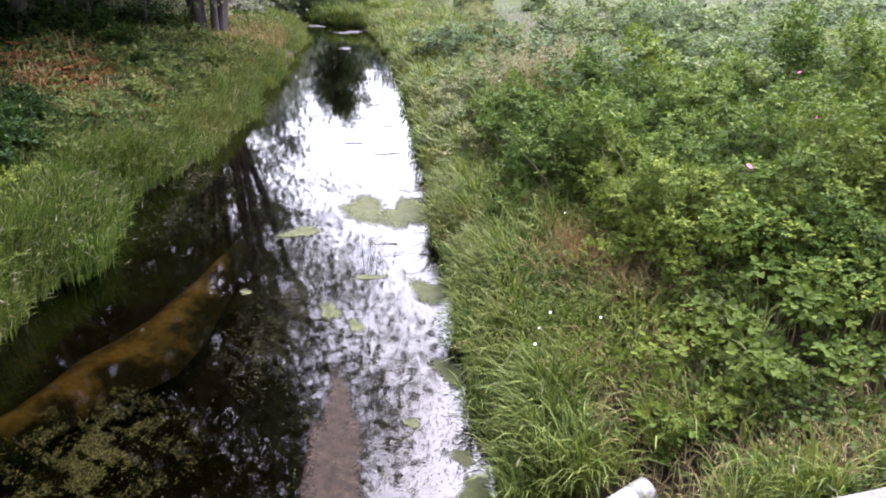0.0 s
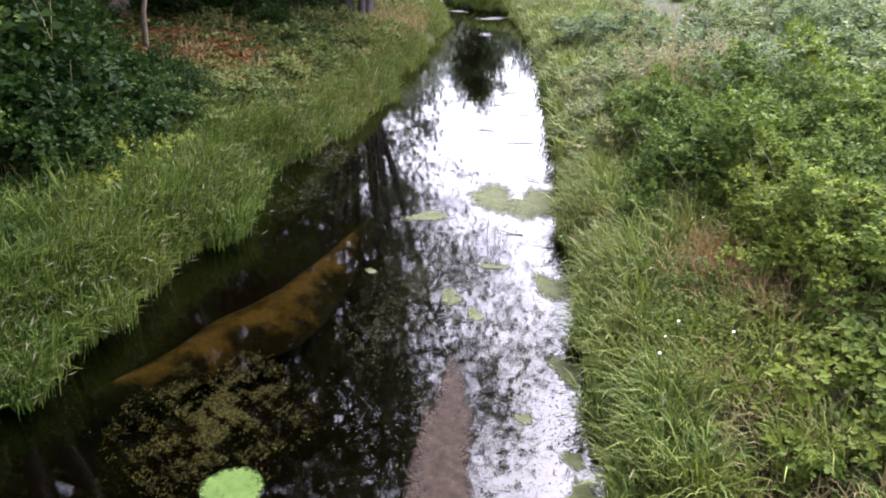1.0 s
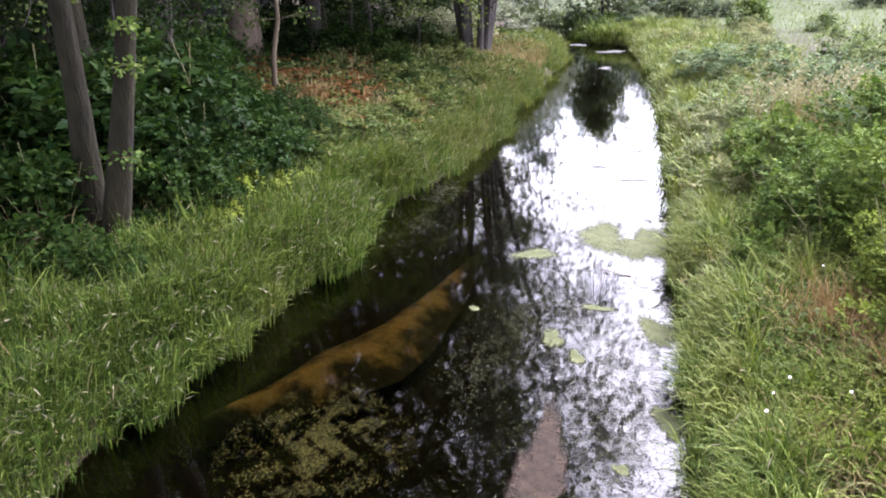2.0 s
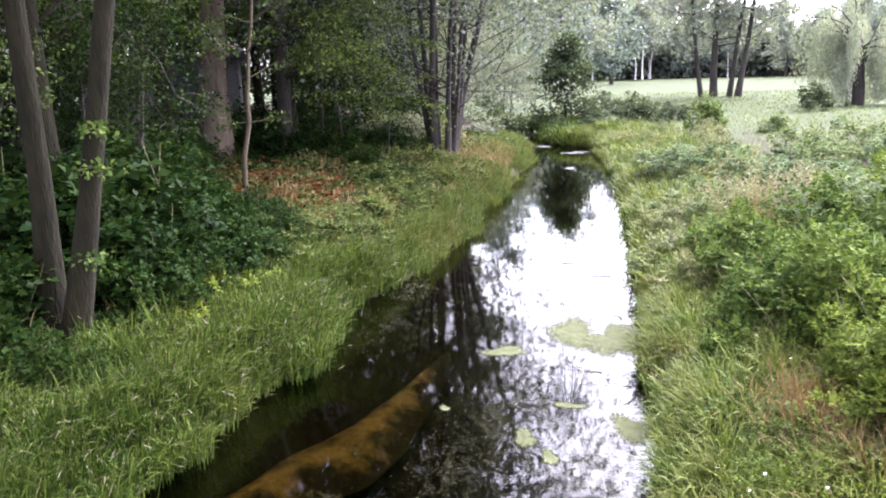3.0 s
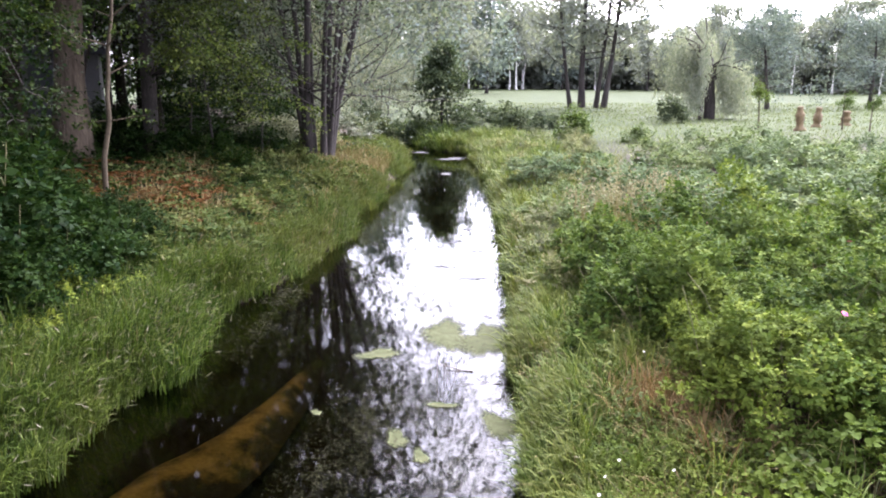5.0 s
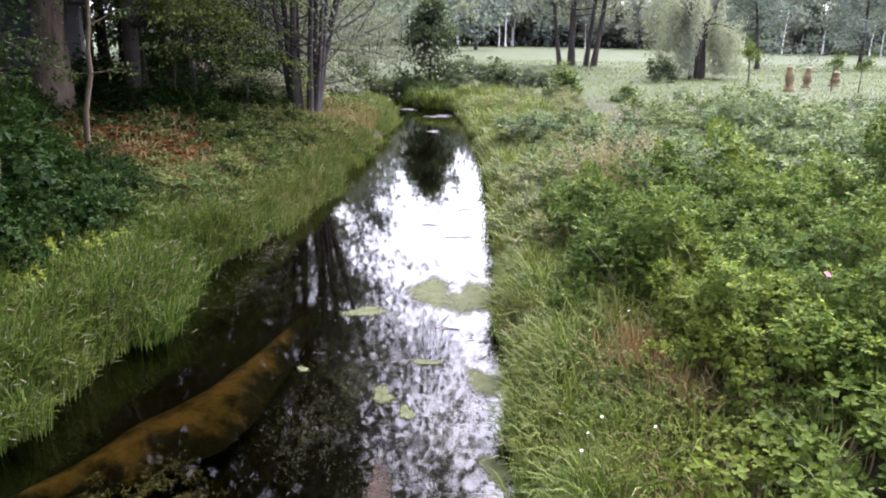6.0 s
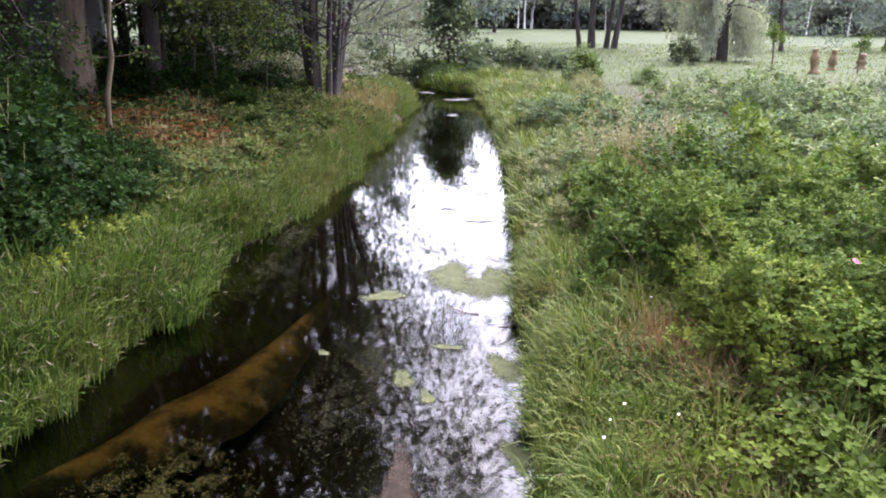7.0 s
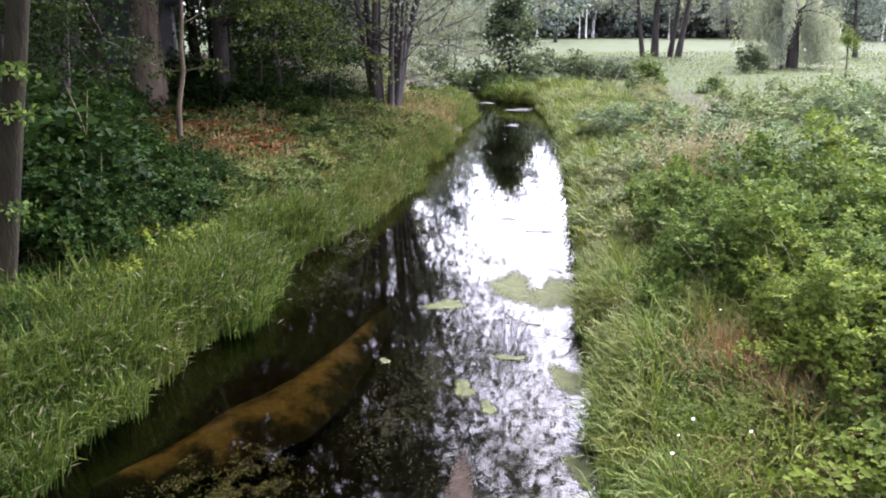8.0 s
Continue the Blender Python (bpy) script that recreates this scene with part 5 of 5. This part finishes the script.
def herbs():
    rng = np.random.default_rng(83)
    # low broad-leaved herbs under and between the grasses
    for n, box, mat, size, label in (
        (30000, (-12, -1, 4, 32), "shade_leaf", 0.075, "low herbs and ivy covering the wooded slope, shade in their colour"),
        (24000, (-7, 0, 9, 33), "herb_leaf", 0.07, "mixed olive herbs and nettles on the slope behind the grass"),
        (18000, (1.2, 4.6, 2.6, 10), "herb_leaf", 0.045, "mixed olive herbs among the bank grass"),
        (13000, (1.3, 4.6, 2.6, 9), "bramble_leaf", 0.045, "low green herbs among the bank grass"),
        (8000, (1.5, 8, 9, 32), "herb_leaf", 0.075, "low green herbs among the bank grass"),
    ):
        P, dl, dr, wet = scatter(rng, n * 2, *box)
        d = np.minimum(dl, dr)
        left = box[0] < 0
        hi = 99 if left else np.interp(P[:, 1], [3, 7, 10, 20], [1.9, 1.8, 1.6, 2.4])
        lo = np.interp(P[:, 1], [3, 8, 14, 34], [2.0, 1.1, 0.7, 0.6]) if left else np.full(len(P), 0.3)
        keep = (~wet) & (d > lo) & (d < hi) & ((dl < dr) == left) & (rng.random(len(P)) > dry_spot(P) * 0.85) & (np.hypot(P[:, 0] - 1.55, P[:, 1] - 3.2) > 0.55) & (rng.random(len(P)) > 0.3 * np.exp(-(((P[:, 0] + 5.4) / 1.3) ** 2 + ((P[:, 1] - 15.8) / 2.0) ** 2)))
        P = P[keep][:n]
        m = len(P)
        P = P + UP * (rng.uniform(0.02, 0.45, m) * (0.6 + 0.5 * waves(P[:, 0] * 2, P[:, 1] * 2)))[:, None]
        L = size * rng.uniform(0.6, 1.4, m) * np.interp(P[:, 1], [5, 25], [1, 1.7])
        v, f = leaves(P, unit(rng.normal(0, 1, (m, 3)) * np.array([1, 1, 0.4])), unit(rng.normal(0, 0.4, (m, 3)) + UP), L, L * 0.4)
        stuff("herbs", v, f, mat, label, "herbs")
    # rust-brown dead stems standing in the bank grass
    P, dl, dr, wet = scatter(rng, 3000, 1.7, 2.9, 4.6, 6.9)
    P = P[rng.random(len(P)) < np.exp(-(((P[:, 0] - 2.12) / 0.15) ** 2 + ((P[:, 1] - 6.1) / 0.26) ** 2)) + 0.4 * np.exp(-(((P[:, 0] - 2.25) / 0.12) ** 2 + ((P[:, 1] - 5.15) / 0.22) ** 2))]
    v, f, tip = blades(rng, P, rng.uniform(0.5, 0.8, len(P)), rng.uniform(0.004, 0.009, len(P)), rng.uniform(0.2, 1.0, len(P)))
    stuff("dead_stalks", v, f, "rust_stem", "rust-brown dead stems among the bank grass", "stalks")
    # light green herbs in a patch of the bank
    P, dl, dr, wet = scatter(rng, 7000, 1.25, 2.3, 4.1, 5.9)
    P = P[(~wet) & (rng.random(len(P)) < np.exp(-(((P[:, 0] - 1.7) / 0.4) ** 2 + ((P[:, 1] - 4.95) / 0.6) ** 2)))]
    m = len(P)
    L = rng.uniform(0.018, 0.036, m)
    v, f = leaves(P + UP * rng.uniform(0.15, 0.46, (m, 1)), unit(rng.normal(0, 1, (m, 3)) * np.array([1, 1, 0.4])), unit(rng.normal(0, 0.4, (m, 3)) + UP), L, L * 0.4)
    stuff("herbs", v, f, "bramble_leaf", "light green herbs in a patch of the bank grass", "herbs")
    # withered bracken fronds round the sapling
    feet, dl, dr, wet = scatter(rng, 3400, -8.2, -2.8, 11.5, 21.5)
    near = np.exp(-(((feet[:, 0] + 5.3) / 1.8) ** 2 + ((feet[:, 1] - 15.6) / 2.9) ** 2)) * (0.55 + 0.6 * waves(feet[:, 0] * 1.9, feet[:, 1] * 1.9))
    feet = feet[(rng.random(len(feet)) < near * 1.5) & (dl > 0.9)]
    pv = []
    for k in range(9):
        n = len(feet)
        if k == 0:
            az = rng.uniform(0, 6.28, n)
            ax = np.stack([np.cos(az), np.sin(az), rng.uniform(0.1, 0.7, n)], 1)
            ax = unit(ax)
            side = unit(np.cross(ax, UP))
            ln = rng.uniform(0.18, 0.42, n)
        t = (k + 1) / 9.5
        foot = feet + ax * (ln * t)[:, None] - UP * (0.35 * ln * t * t)[:, None] + UP * 0.2
        L = ln * 0.42 * (1.1 - t)
        for sg in (-1, 1):
            pv.append(leaves(foot, side * sg + ax * 0.4 + rng.normal(0, 0.15, (n, 3)), unit(UP + rng.normal(0, 0.3, (n, 3))), L, L * 0.22))
    v, f = joined(pv)
    stuff("bracken", v, f, "bracken", "rust-brown withered bracken on the wooded slope", "bracken")
    # pale dead flower stalks in the gap of the thicket
    P, dl, dr, wet = scatter(rng, 170, 3.0, 5.0, 11.8, 14.4)
    v1, f1, tip = blades(rng, P, rng.uniform(0.8, 1.35, len(P)), np.full(len(P), 0.014), rng.uniform(0.1, 0.5, len(P)))
    stuff("dead_stalks", v1, f1, "dry_grass", "dead flower stalks standing in a gap of the thicket", "stalks")
    c = np.repeat(tip, 9, 0) + rng.normal(0, 0.06, (len(tip) * 9, 3))
    v, f = leaves(c, unit(rng.normal(0, 1, c.shape)), unit(rng.normal(0, 1, c.shape) + UP), np.full(len(c), 0.055), np.full(len(c), 0.016))
    stuff("seed_heads", v, f, "plume", "fluffy cream seed heads on dead stalks", "seed heads")


herbs()

# ---------------------------------------------------------------- on and in the water


def water_things():
    rng = np.random.default_rng(97)
    def sheet(name, x, y, rx, ry, z, mat, label, category, group="", ragged=0.28, taper=0.0):
        """One thin floating mat with a torn, lobed rim."""
        n, rings = 72, 7
        a = np.linspace(0, 2 * np.pi, n, endpoint=False)
        ph = rng.uniform(0, 6.28, 6)
        rim = 1 + ragged * (0.6 * np.sin(2 * a + ph[0]) + 0.4 * np.sin(3 * a + ph[1]) + 0.2 * np.sin(5 * a + ph[2]) + 0.14 * np.sin(11 * a + ph[3]) + 0.12 * np.sin(17 * a + ph[4])) + rng.normal(0, 0.16 * ragged, n)
        v, body = [np.array([[0, 0, z]])], [np.ones(1)]
        for k in range(1, rings + 1):
            r = k / rings
            w = rim * r
            py = ry * w * np.sin(a)
            px = rx * w * np.cos(a) * (1 - taper * np.clip(py / ry, -1, 1))
            v.append(np.stack([px, py, z + 0.003 * np.sin(px * 40 + py * 31) * (1 - r)], 1))
            body.append(np.full(n, (1 - r) ** 0.6))
        f = []
        for k in range(rings - 1):
            f += [(1 + k * n + q, 1 + (k + 1) * n + q, 1 + (k + 1) * n + (q + 1) % n, 1 + k * n + (q + 1) % n) for q in range(n)]
        f += [(0, 1 + q, 1 + (q + 1) % n, 1 + (q + 2) % n) for q in range(0, n, 2)]
        me = solid(name, np.concatenate(v), np.array(f), mat, True)
        me.attributes.new("body", "FLOAT", "POINT").data.foreach_set("value", np.concatenate(body).astype(np.float32))
        ob = tagged(new(name, me), label, category, group)
        ob.location = (x, y, 0)

    pads = [(-0.16, 6.97, 0.15, 0.21), (0.46, 10.1, 0.45, 0.64), (1.02, 9.85, 0.42, 0.76), (0.92, 7.22, 0.21, 0.44), (0.84, 5.57, 0.15, 0.27), (-0.45, 9.35, 0.34, 0.22), (0.41, 4.88, 0.1, 0.07), (0.08, 6.6, 0.08, 0.2), (0.32, 7.75, 0.2, 0.1), (0.72, 4.38, 0.08, 0.16), (-1.05, 7.6, 0.07, 0.09), (0.72, 4.0, 0.14, 0.2)]
    for x, y, rx, ry in pads:
        sheet("algae_patch", x, y, rx, ry, 0.004, "algae", "flat yellow-green algae patch floating on the stream", "algae", "algae patches", 0.34)
    sheet("duckweed_patch", -1.66, 4.02, 0.23, 0.25, 0.006, "algae_bright", "bright green clump of duckweed floating near the bridge", "duckweed", "", 0.12)
    sheet("silt_bar", -0.2, 4.55, 0.27, 1.08, 0.003, "silt", "pinkish-brown silt and leaf scum just breaking the surface", "silt", "", 0.34, 0.35)
    # thin scum drawn out across the far reach; near the bend it paints sky reflection
    for x, y, rx, ry in ((1.2, 28.2, 0.35, 0.5), (1.7, 33.6, 0.8, 0.7), (0.3, 36.6, 0.6, 0.5), (1.35, 17.6, 0.3, 0.12), (0.55, 14.0, 0.32, 0.12), (1.1, 13.1, 0.3, 0.12), (1.35, 15.3, 0.3, 0.1), (0.9, 16.2, 0.25, 0.1)):
        sheet("scum_patch", x, y, rx, ry, 0.004, "scum", "thin whitish patch on the stream, scum and painted sky reflection", "scum", "scum patches", 0.4)
    # long golden sand bar under water
    t = np.linspace(0, 1, 40)
    stations = [(-3.1, 5.05, 0.05), (-2.78, 5.45, 0.15), (-2.42, 5.95, 0.24), (-2.08, 6.45, 0.33), (-1.72, 7.1, 0.25), (-1.45, 8.1, 0.17), (-1.15, 9.3, 0.05)]
    c = np.stack([np.interp(t, np.linspace(0, 1, 7), [q[k] for q in stations]) for k in range(3)], 1)
    v, q, m, crest = [], [], 15, []
    for i, (x, y, w) in enumerate(c):
        for j in range(m):
            u = (j / (m - 1) * 2 - 1) * 1.7
            v.append((x + u * w * 0.9 - 0.1, y - u * w * 0.42 + 0.22, -0.075 - 0.08 * u * u + 0.01 * math.sin(i * 0.6 + 2 * u)))
            crest.append((1 - abs(u) / 1.7) * min(1.0, i / 6, (len(c) - 1 - i) / 8))
    for i in range(len(c) - 1):
        q += [(i * m + j, i * m + j + 1, (i + 1) * m + j + 1, (i + 1) * m + j) for j in range(m - 1)]
    me = solid("sand_bar", np.array(v), np.array(q), "sand", True)
    me.attributes.new("crest", "FLOAT", "POINT").data.foreach_set("value", np.array(crest, np.float32))
    tagged(new("sand_bar", me), "golden-brown sand bar lying under the clear peaty water", "sand bar")

    # water weed at the surface, combed by the flow
    def weed(n, cx, cy, sx, sy, mat, size, label, tilt=0.25):
        p = rng.normal(0, 1, (n, 2)) * 0.5
        p = p[np.hypot(p[:, 0], p[:, 1]) < 1.05]
        clump = np.sin(p[:, 0] * 9 + 2 * np.sin(p[:, 1] * 7)) * np.sin(p[:, 1] * 8 + p[:, 0] * 3)
        clump = clump + 0.6 * np.sin(p[:, 0] * 31 + p[:, 1] * 17) * np.sin(p[:, 1] * 27)
        p = p[rng.random(len(p)) < 0.05 + 0.95 * (clump > 0.1)]
        k = len(p)
        P = np.stack([cx + p[:, 0] * sx, cy + p[:, 1] * sy, rng.uniform(-0.02, 0.014, k)], 1)
        A = unit(np.stack([rng.normal(0.1, 0.55, k), rng.normal(0.3, 0.8, k), rng.normal(0, 0.10, k)], 1))
        L = size * rng.uniform(0.5, 1.5, k)
        v, f = leaves(P, A, unit(rng.normal(0, tilt, (k, 3)) + UP), L * 1.5, L * 0.09, 0.1, 0.05)
        stuff("water_weed", v, f, mat, label, "water weed")

    weed(34000, -2.0, 4.85, 0.78, 0.95, "weed", 0.021, "yellow-green water weed mat at the surface")
    weed(15000, -0.5, 7.3, 0.6, 1.3, "weed_dark", 0.024, "grey drowned weed combed by the flow")
    weed(5200, -2.2, 10.4, 0.8, 1.3, "weed_dark", 0.035, "grey drowned weed combed by the flow")
    weed(5000, -0.85, 6.2, 0.4, 0.8, "weed_dark", 0.026, "grey drowned weed combed by the flow")
    weed(1800, -2.2, 12.2, 0.5, 0.7, "weed_dark", 0.08, "grey drowned weed combed by the flow")
    # flecks drifting on the bright half of the stream
    n = 30000
    y = rng.uniform(3.2, 16, n) ** 1.0
    right = np.interp(y, RIGHT[:15, 1], RIGHT[:15, 0])
    x = right - 0.05 - np.abs(rng.normal(0, 0.75, n))
    dens = 0.5 + 0.5 * np.sin(x * 5 + np.sin(y * 3)) * np.sin(y * 2.2 + x * 2)
    keep = (rng.random(n) < 0.25 + dens * 0.75) & (rng.random(n) < np.interp(y, [3, 8, 16], [1, 0.8, 0.35])) & (x > np.interp(y, LEFT[:20, 1], LEFT[:20, 0]) + 0.5)
    P = np.stack([x, y, rng.uniform(0.001, 0.006, n)], 1)[keep]
    k = len(P)
    L = rng.uniform(0.005, 0.017, k)
    v, f = leaves(P, unit(rng.normal(0, 1, (k, 3)) * np.array([1, 1, 0.05])), unit(rng.normal(0, 0.08, (k, 3)) + UP), L, L * 0.42, 0.05, 0.02)
    stuff("floating_flecks", v, f, "fleck", "tiny dark leaf flecks drifting on the water", "debris")
    # a sprig of reed and waterlogged twigs
    sprig = []
    for k in range(7):
        az = rng.uniform(0, 6.28)
        sprig.append(tube(wander(rng, (rng.normal(0, 0.03), rng.normal(0, 0.03), -0.3), (math.cos(az) * 0.25, math.sin(az) * 0.25, 1), rng.uniform(0.45, 0.75), 4, 0.08), np.linspace(0.006, 0.002, 5), 4))
    v, f = joined(sprig)
    tagged(new("reed_sprig", solid("reed_sprig", v, f, "dead_wood")), "few thin dead reed stems standing in the water", "reed").location = (0.34, 8.45, 0)
    for x, y, a in ((1.05, 8.3, 2.6), (1.2, 10.8, 2.0), (0.75, 8.7, 2.9)):
        v, f = joined([tube(wander(rng, (0, 0, 0.01), (math.cos(a), math.sin(a), 0.02), 0.5, 5, 0.1), np.linspace(0.009, 0.003, 6), 5)] + [tube(wander(rng, (math.cos(a) * s, math.sin(a) * s, 0.012), (math.cos(a + b), math.sin(a + b), 0.05), 0.2, 3, 0.1), np.linspace(0.005, 0.002, 4), 4) for s, b in ((0.15, 0.7), (0.28, -0.8))])
        tagged(new("twig", solid("twig", v, f, "dead_wood")), "dark forked twig caught at the waterline", "twig", "drifted twigs").location = (x, y, 0)


water_things()

# ---------------------------------------------------------------- bridge, pipe, shed, carved posts, flowers


def bridge():
    ob = base("bridge", "weathered concrete footbridge with a plain edge beam", "bridge")
    part("deck", from_bm("deck", block(-9, -3.2, 1.45, 9, 1.2, 1.76, 0.02), "concrete"), ob)
    part("edge_beam", from_bm("edge_beam", block(-9, 1.203, 1.38, 9, 1.60, 1.80, 0.025), "concrete"), ob)
    part("abutment", from_bm("abutment", block(1.5, -3.0, -0.7, 4.5, 1.0, 1.447, 0.02), "concrete"), ob)
    part("abutment", from_bm("abutment", block(-7.0, -3.0, -0.7, -4.2, 1.0, 1.447, 0.02), "concrete"), ob)
    ob.matrix_world = pose(0, 0, 0, 0, 0, 4.3)


bridge()


def pipe():
    ob = base("drain_pipe", "pale grey plastic drain pipe sticking out of the bank", "pipe")
    seg, r, w, ln = 28, 0.082, 0.007, 0.42
    a = np.linspace(0, 2 * np.pi, seg, endpoint=False)

    def ring(rad, z):
        return np.stack([rad * np.cos(a), rad * np.sin(a), np.full(seg, z)], 1)

    def shell(rings):
        f = []
        for k in range(len(rings) - 1):
            f += [(k * seg + j, k * seg + (j + 1) % seg, (k + 1) * seg + (j + 1) % seg, (k + 1) * seg + j) for j in range(seg)]
        return np.concatenate(rings), np.array(f)

    v, f = shell([ring(r - w, 0.002), ring(r, 0.002), ring(r, 0.12), ring(r - 0.002, 0.122), ring(r - 0.002, 0.13), ring(r, 0.132), ring(r, ln)])
    part("shell", solid("shell", v, f, "pipe", True), ob)
    v, f = shell([ring(r - w, ln), ring(r - w, 0.0)])
    part("bore", solid("bore", v, f, "pipe_in", True), ob, "dark dirty inside of the pipe")
    start, end = Vector((1.66, 3.34, 0.43)), Vector((1.27, 3.2, 0.36))
    ob.matrix_world = Matrix.Translation(start) @ (end - start).to_track_quat("Z", "Y").to_matrix().to_4x4()


pipe()


def shed():
    """Grey outbuilding glimpsed between the trunks."""
    ob = base("shed", "low grey rendered shed behind the trees", "shed")
    part("wall", from_bm("wall", block(-2.6, -1.5, -0.3, 2.6, 1.5, 2.2, 0.02), "render"), ob)
    part("roof", from_bm("roof", block(-2.9, -1.8, 2.203, 2.9, 1.8, 2.42, 0.03), "roofing"), ob, "dark flat felt roof")
    door = part("door", from_bm("door", block(0.5, -1.56, -0.1, 1.4, -1.503, 1.95, 0.01), "roofing"), ob)
    part("handle", from_bm("handle", block(1.26, -1.6, 0.95, 1.32, -1.562, 1.08, 0.008), "pipe"), door)
    x, y = -13.4, 26.4
    ob.matrix_world = pose(x, y, float(ground_z(x, y)[0]) + 0.1, 0, 0, 20)


shed()


def carved_posts():
    rng = np.random.default_rng(113)
    for x, y, h, r, lean in ((18.0, 34.5, 1.15, 0.27, 4), (19.9, 36.6, 1.05, 0.30, -3), (22.4, 38.4, 0.8, 0.30, 2), (25.2, 37.6, 0.95, 0.26, -4)):
        bm = bmesh.new()
        prof = [(0, 1.0), (0.08, 1.06)]
        for level in range(2, 11):
            prof.append((level * 0.09, rng.uniform(0.62, 1.05) * (1.0 - 0.028 * level)))
        prof += [(0.97, 0.55), (1.0, 0.25)]
        rings = [[bm.verts.new((r * k * math.cos(a) * rng.uniform(0.9, 1.12), r * 0.8 * k * math.sin(a) * rng.uniform(0.9, 1.12), h * tt)) for a in [i * math.tau / 16 for i in range(16)]] for tt, k in prof]
        for lo, hi in zip(rings[:-1], rings[1:]):
            for i in range(16):
                bm.faces.new((lo[i], lo[(i + 1) % 16], hi[(i + 1) % 16], hi[i]))
        bm.faces.new(rings[-1])
        ob = tagged(new("carved_post", from_bm("carved_post", bm, "carved", True)), "stout reddish carved timber post in the meadow", "post", "carved posts")
        ob.matrix_world = pose(x, y, float(ground_z(x, y)[0]) - 0.03, lean, lean * 0.5, 30 * x)


carved_posts()


def flower_mesh(rng, petals, size):
    az = np.arange(petals) * 2 * np.pi / petals
    A = np.stack([np.cos(az), np.sin(az), np.full(petals, 0.35)], 1)
    return leaves(np.zeros((petals, 3)), A, np.tile(UP, (petals, 1)), np.full(petals, size), np.full(petals, size * 0.5), 0.1, 0.12, True)


def flowers():
    rng = np.random.default_rng(101)

    def build(name, mat, size, label):
        ob = base(name, label, "flower", name)
        bm = bmesh.new()
        bmesh.ops.create_icosphere(bm, subdivisions=1, radius=size * 0.22)
        centre = part("flower_centre", from_bm("flower_centre", bm, "stamen", True), ob)
        v, f = flower_mesh(rng, 1, size)
        petal = solid("petal", v, f, mat, True)
        for i in range(5):
            part("petal", petal, centre).matrix_local = Matrix.Rotation(i * math.tau / 5, 4, "Z")
        v, f = tube(np.array([(0, 0, 0), (0.01, 0.01, -0.18), (0, 0.02, -0.4)]), [0.003, 0.003, 0.003], 4)
        part("stalk", solid("stalk", v, f, "stem"), ob)
        return ob

    w = build("white_flower", "white_petal", 0.012, "small white bindweed flower in the bank grass")
    k = build("pink_rose", "pink_petal", 0.034, "pink wild rose flower on the thicket")
    w.matrix_world = pose(1.26, 4.46, 0.86, 20, -10, 0)
    k.matrix_world = pose(5.29, 7.3, 1.72, 25, -10, 0)
    for x, y, z in ((1.36, 4.69, 0.86), (1.86, 4.73, 0.88), (1.52, 4.92, 0.86), (2.2, 6.6, 1.05)):
        copy_thing(w, pose(x, y, z, rng.uniform(0, 40), rng.uniform(-30, 10), rng.uniform(0, 360)))
    for x, y, z in ((6.51, 9.42, 1.85), (4.99, 9.12, 1.8), (4.95, 8.07, 1.78), (3.55, 5.72, 1.7), (3.9, 9.6, 1.7)):
        copy_thing(k, pose(x, y, z, rng.uniform(0, 40), rng.uniform(-30, 10), rng.uniform(0, 360)))


flowers()
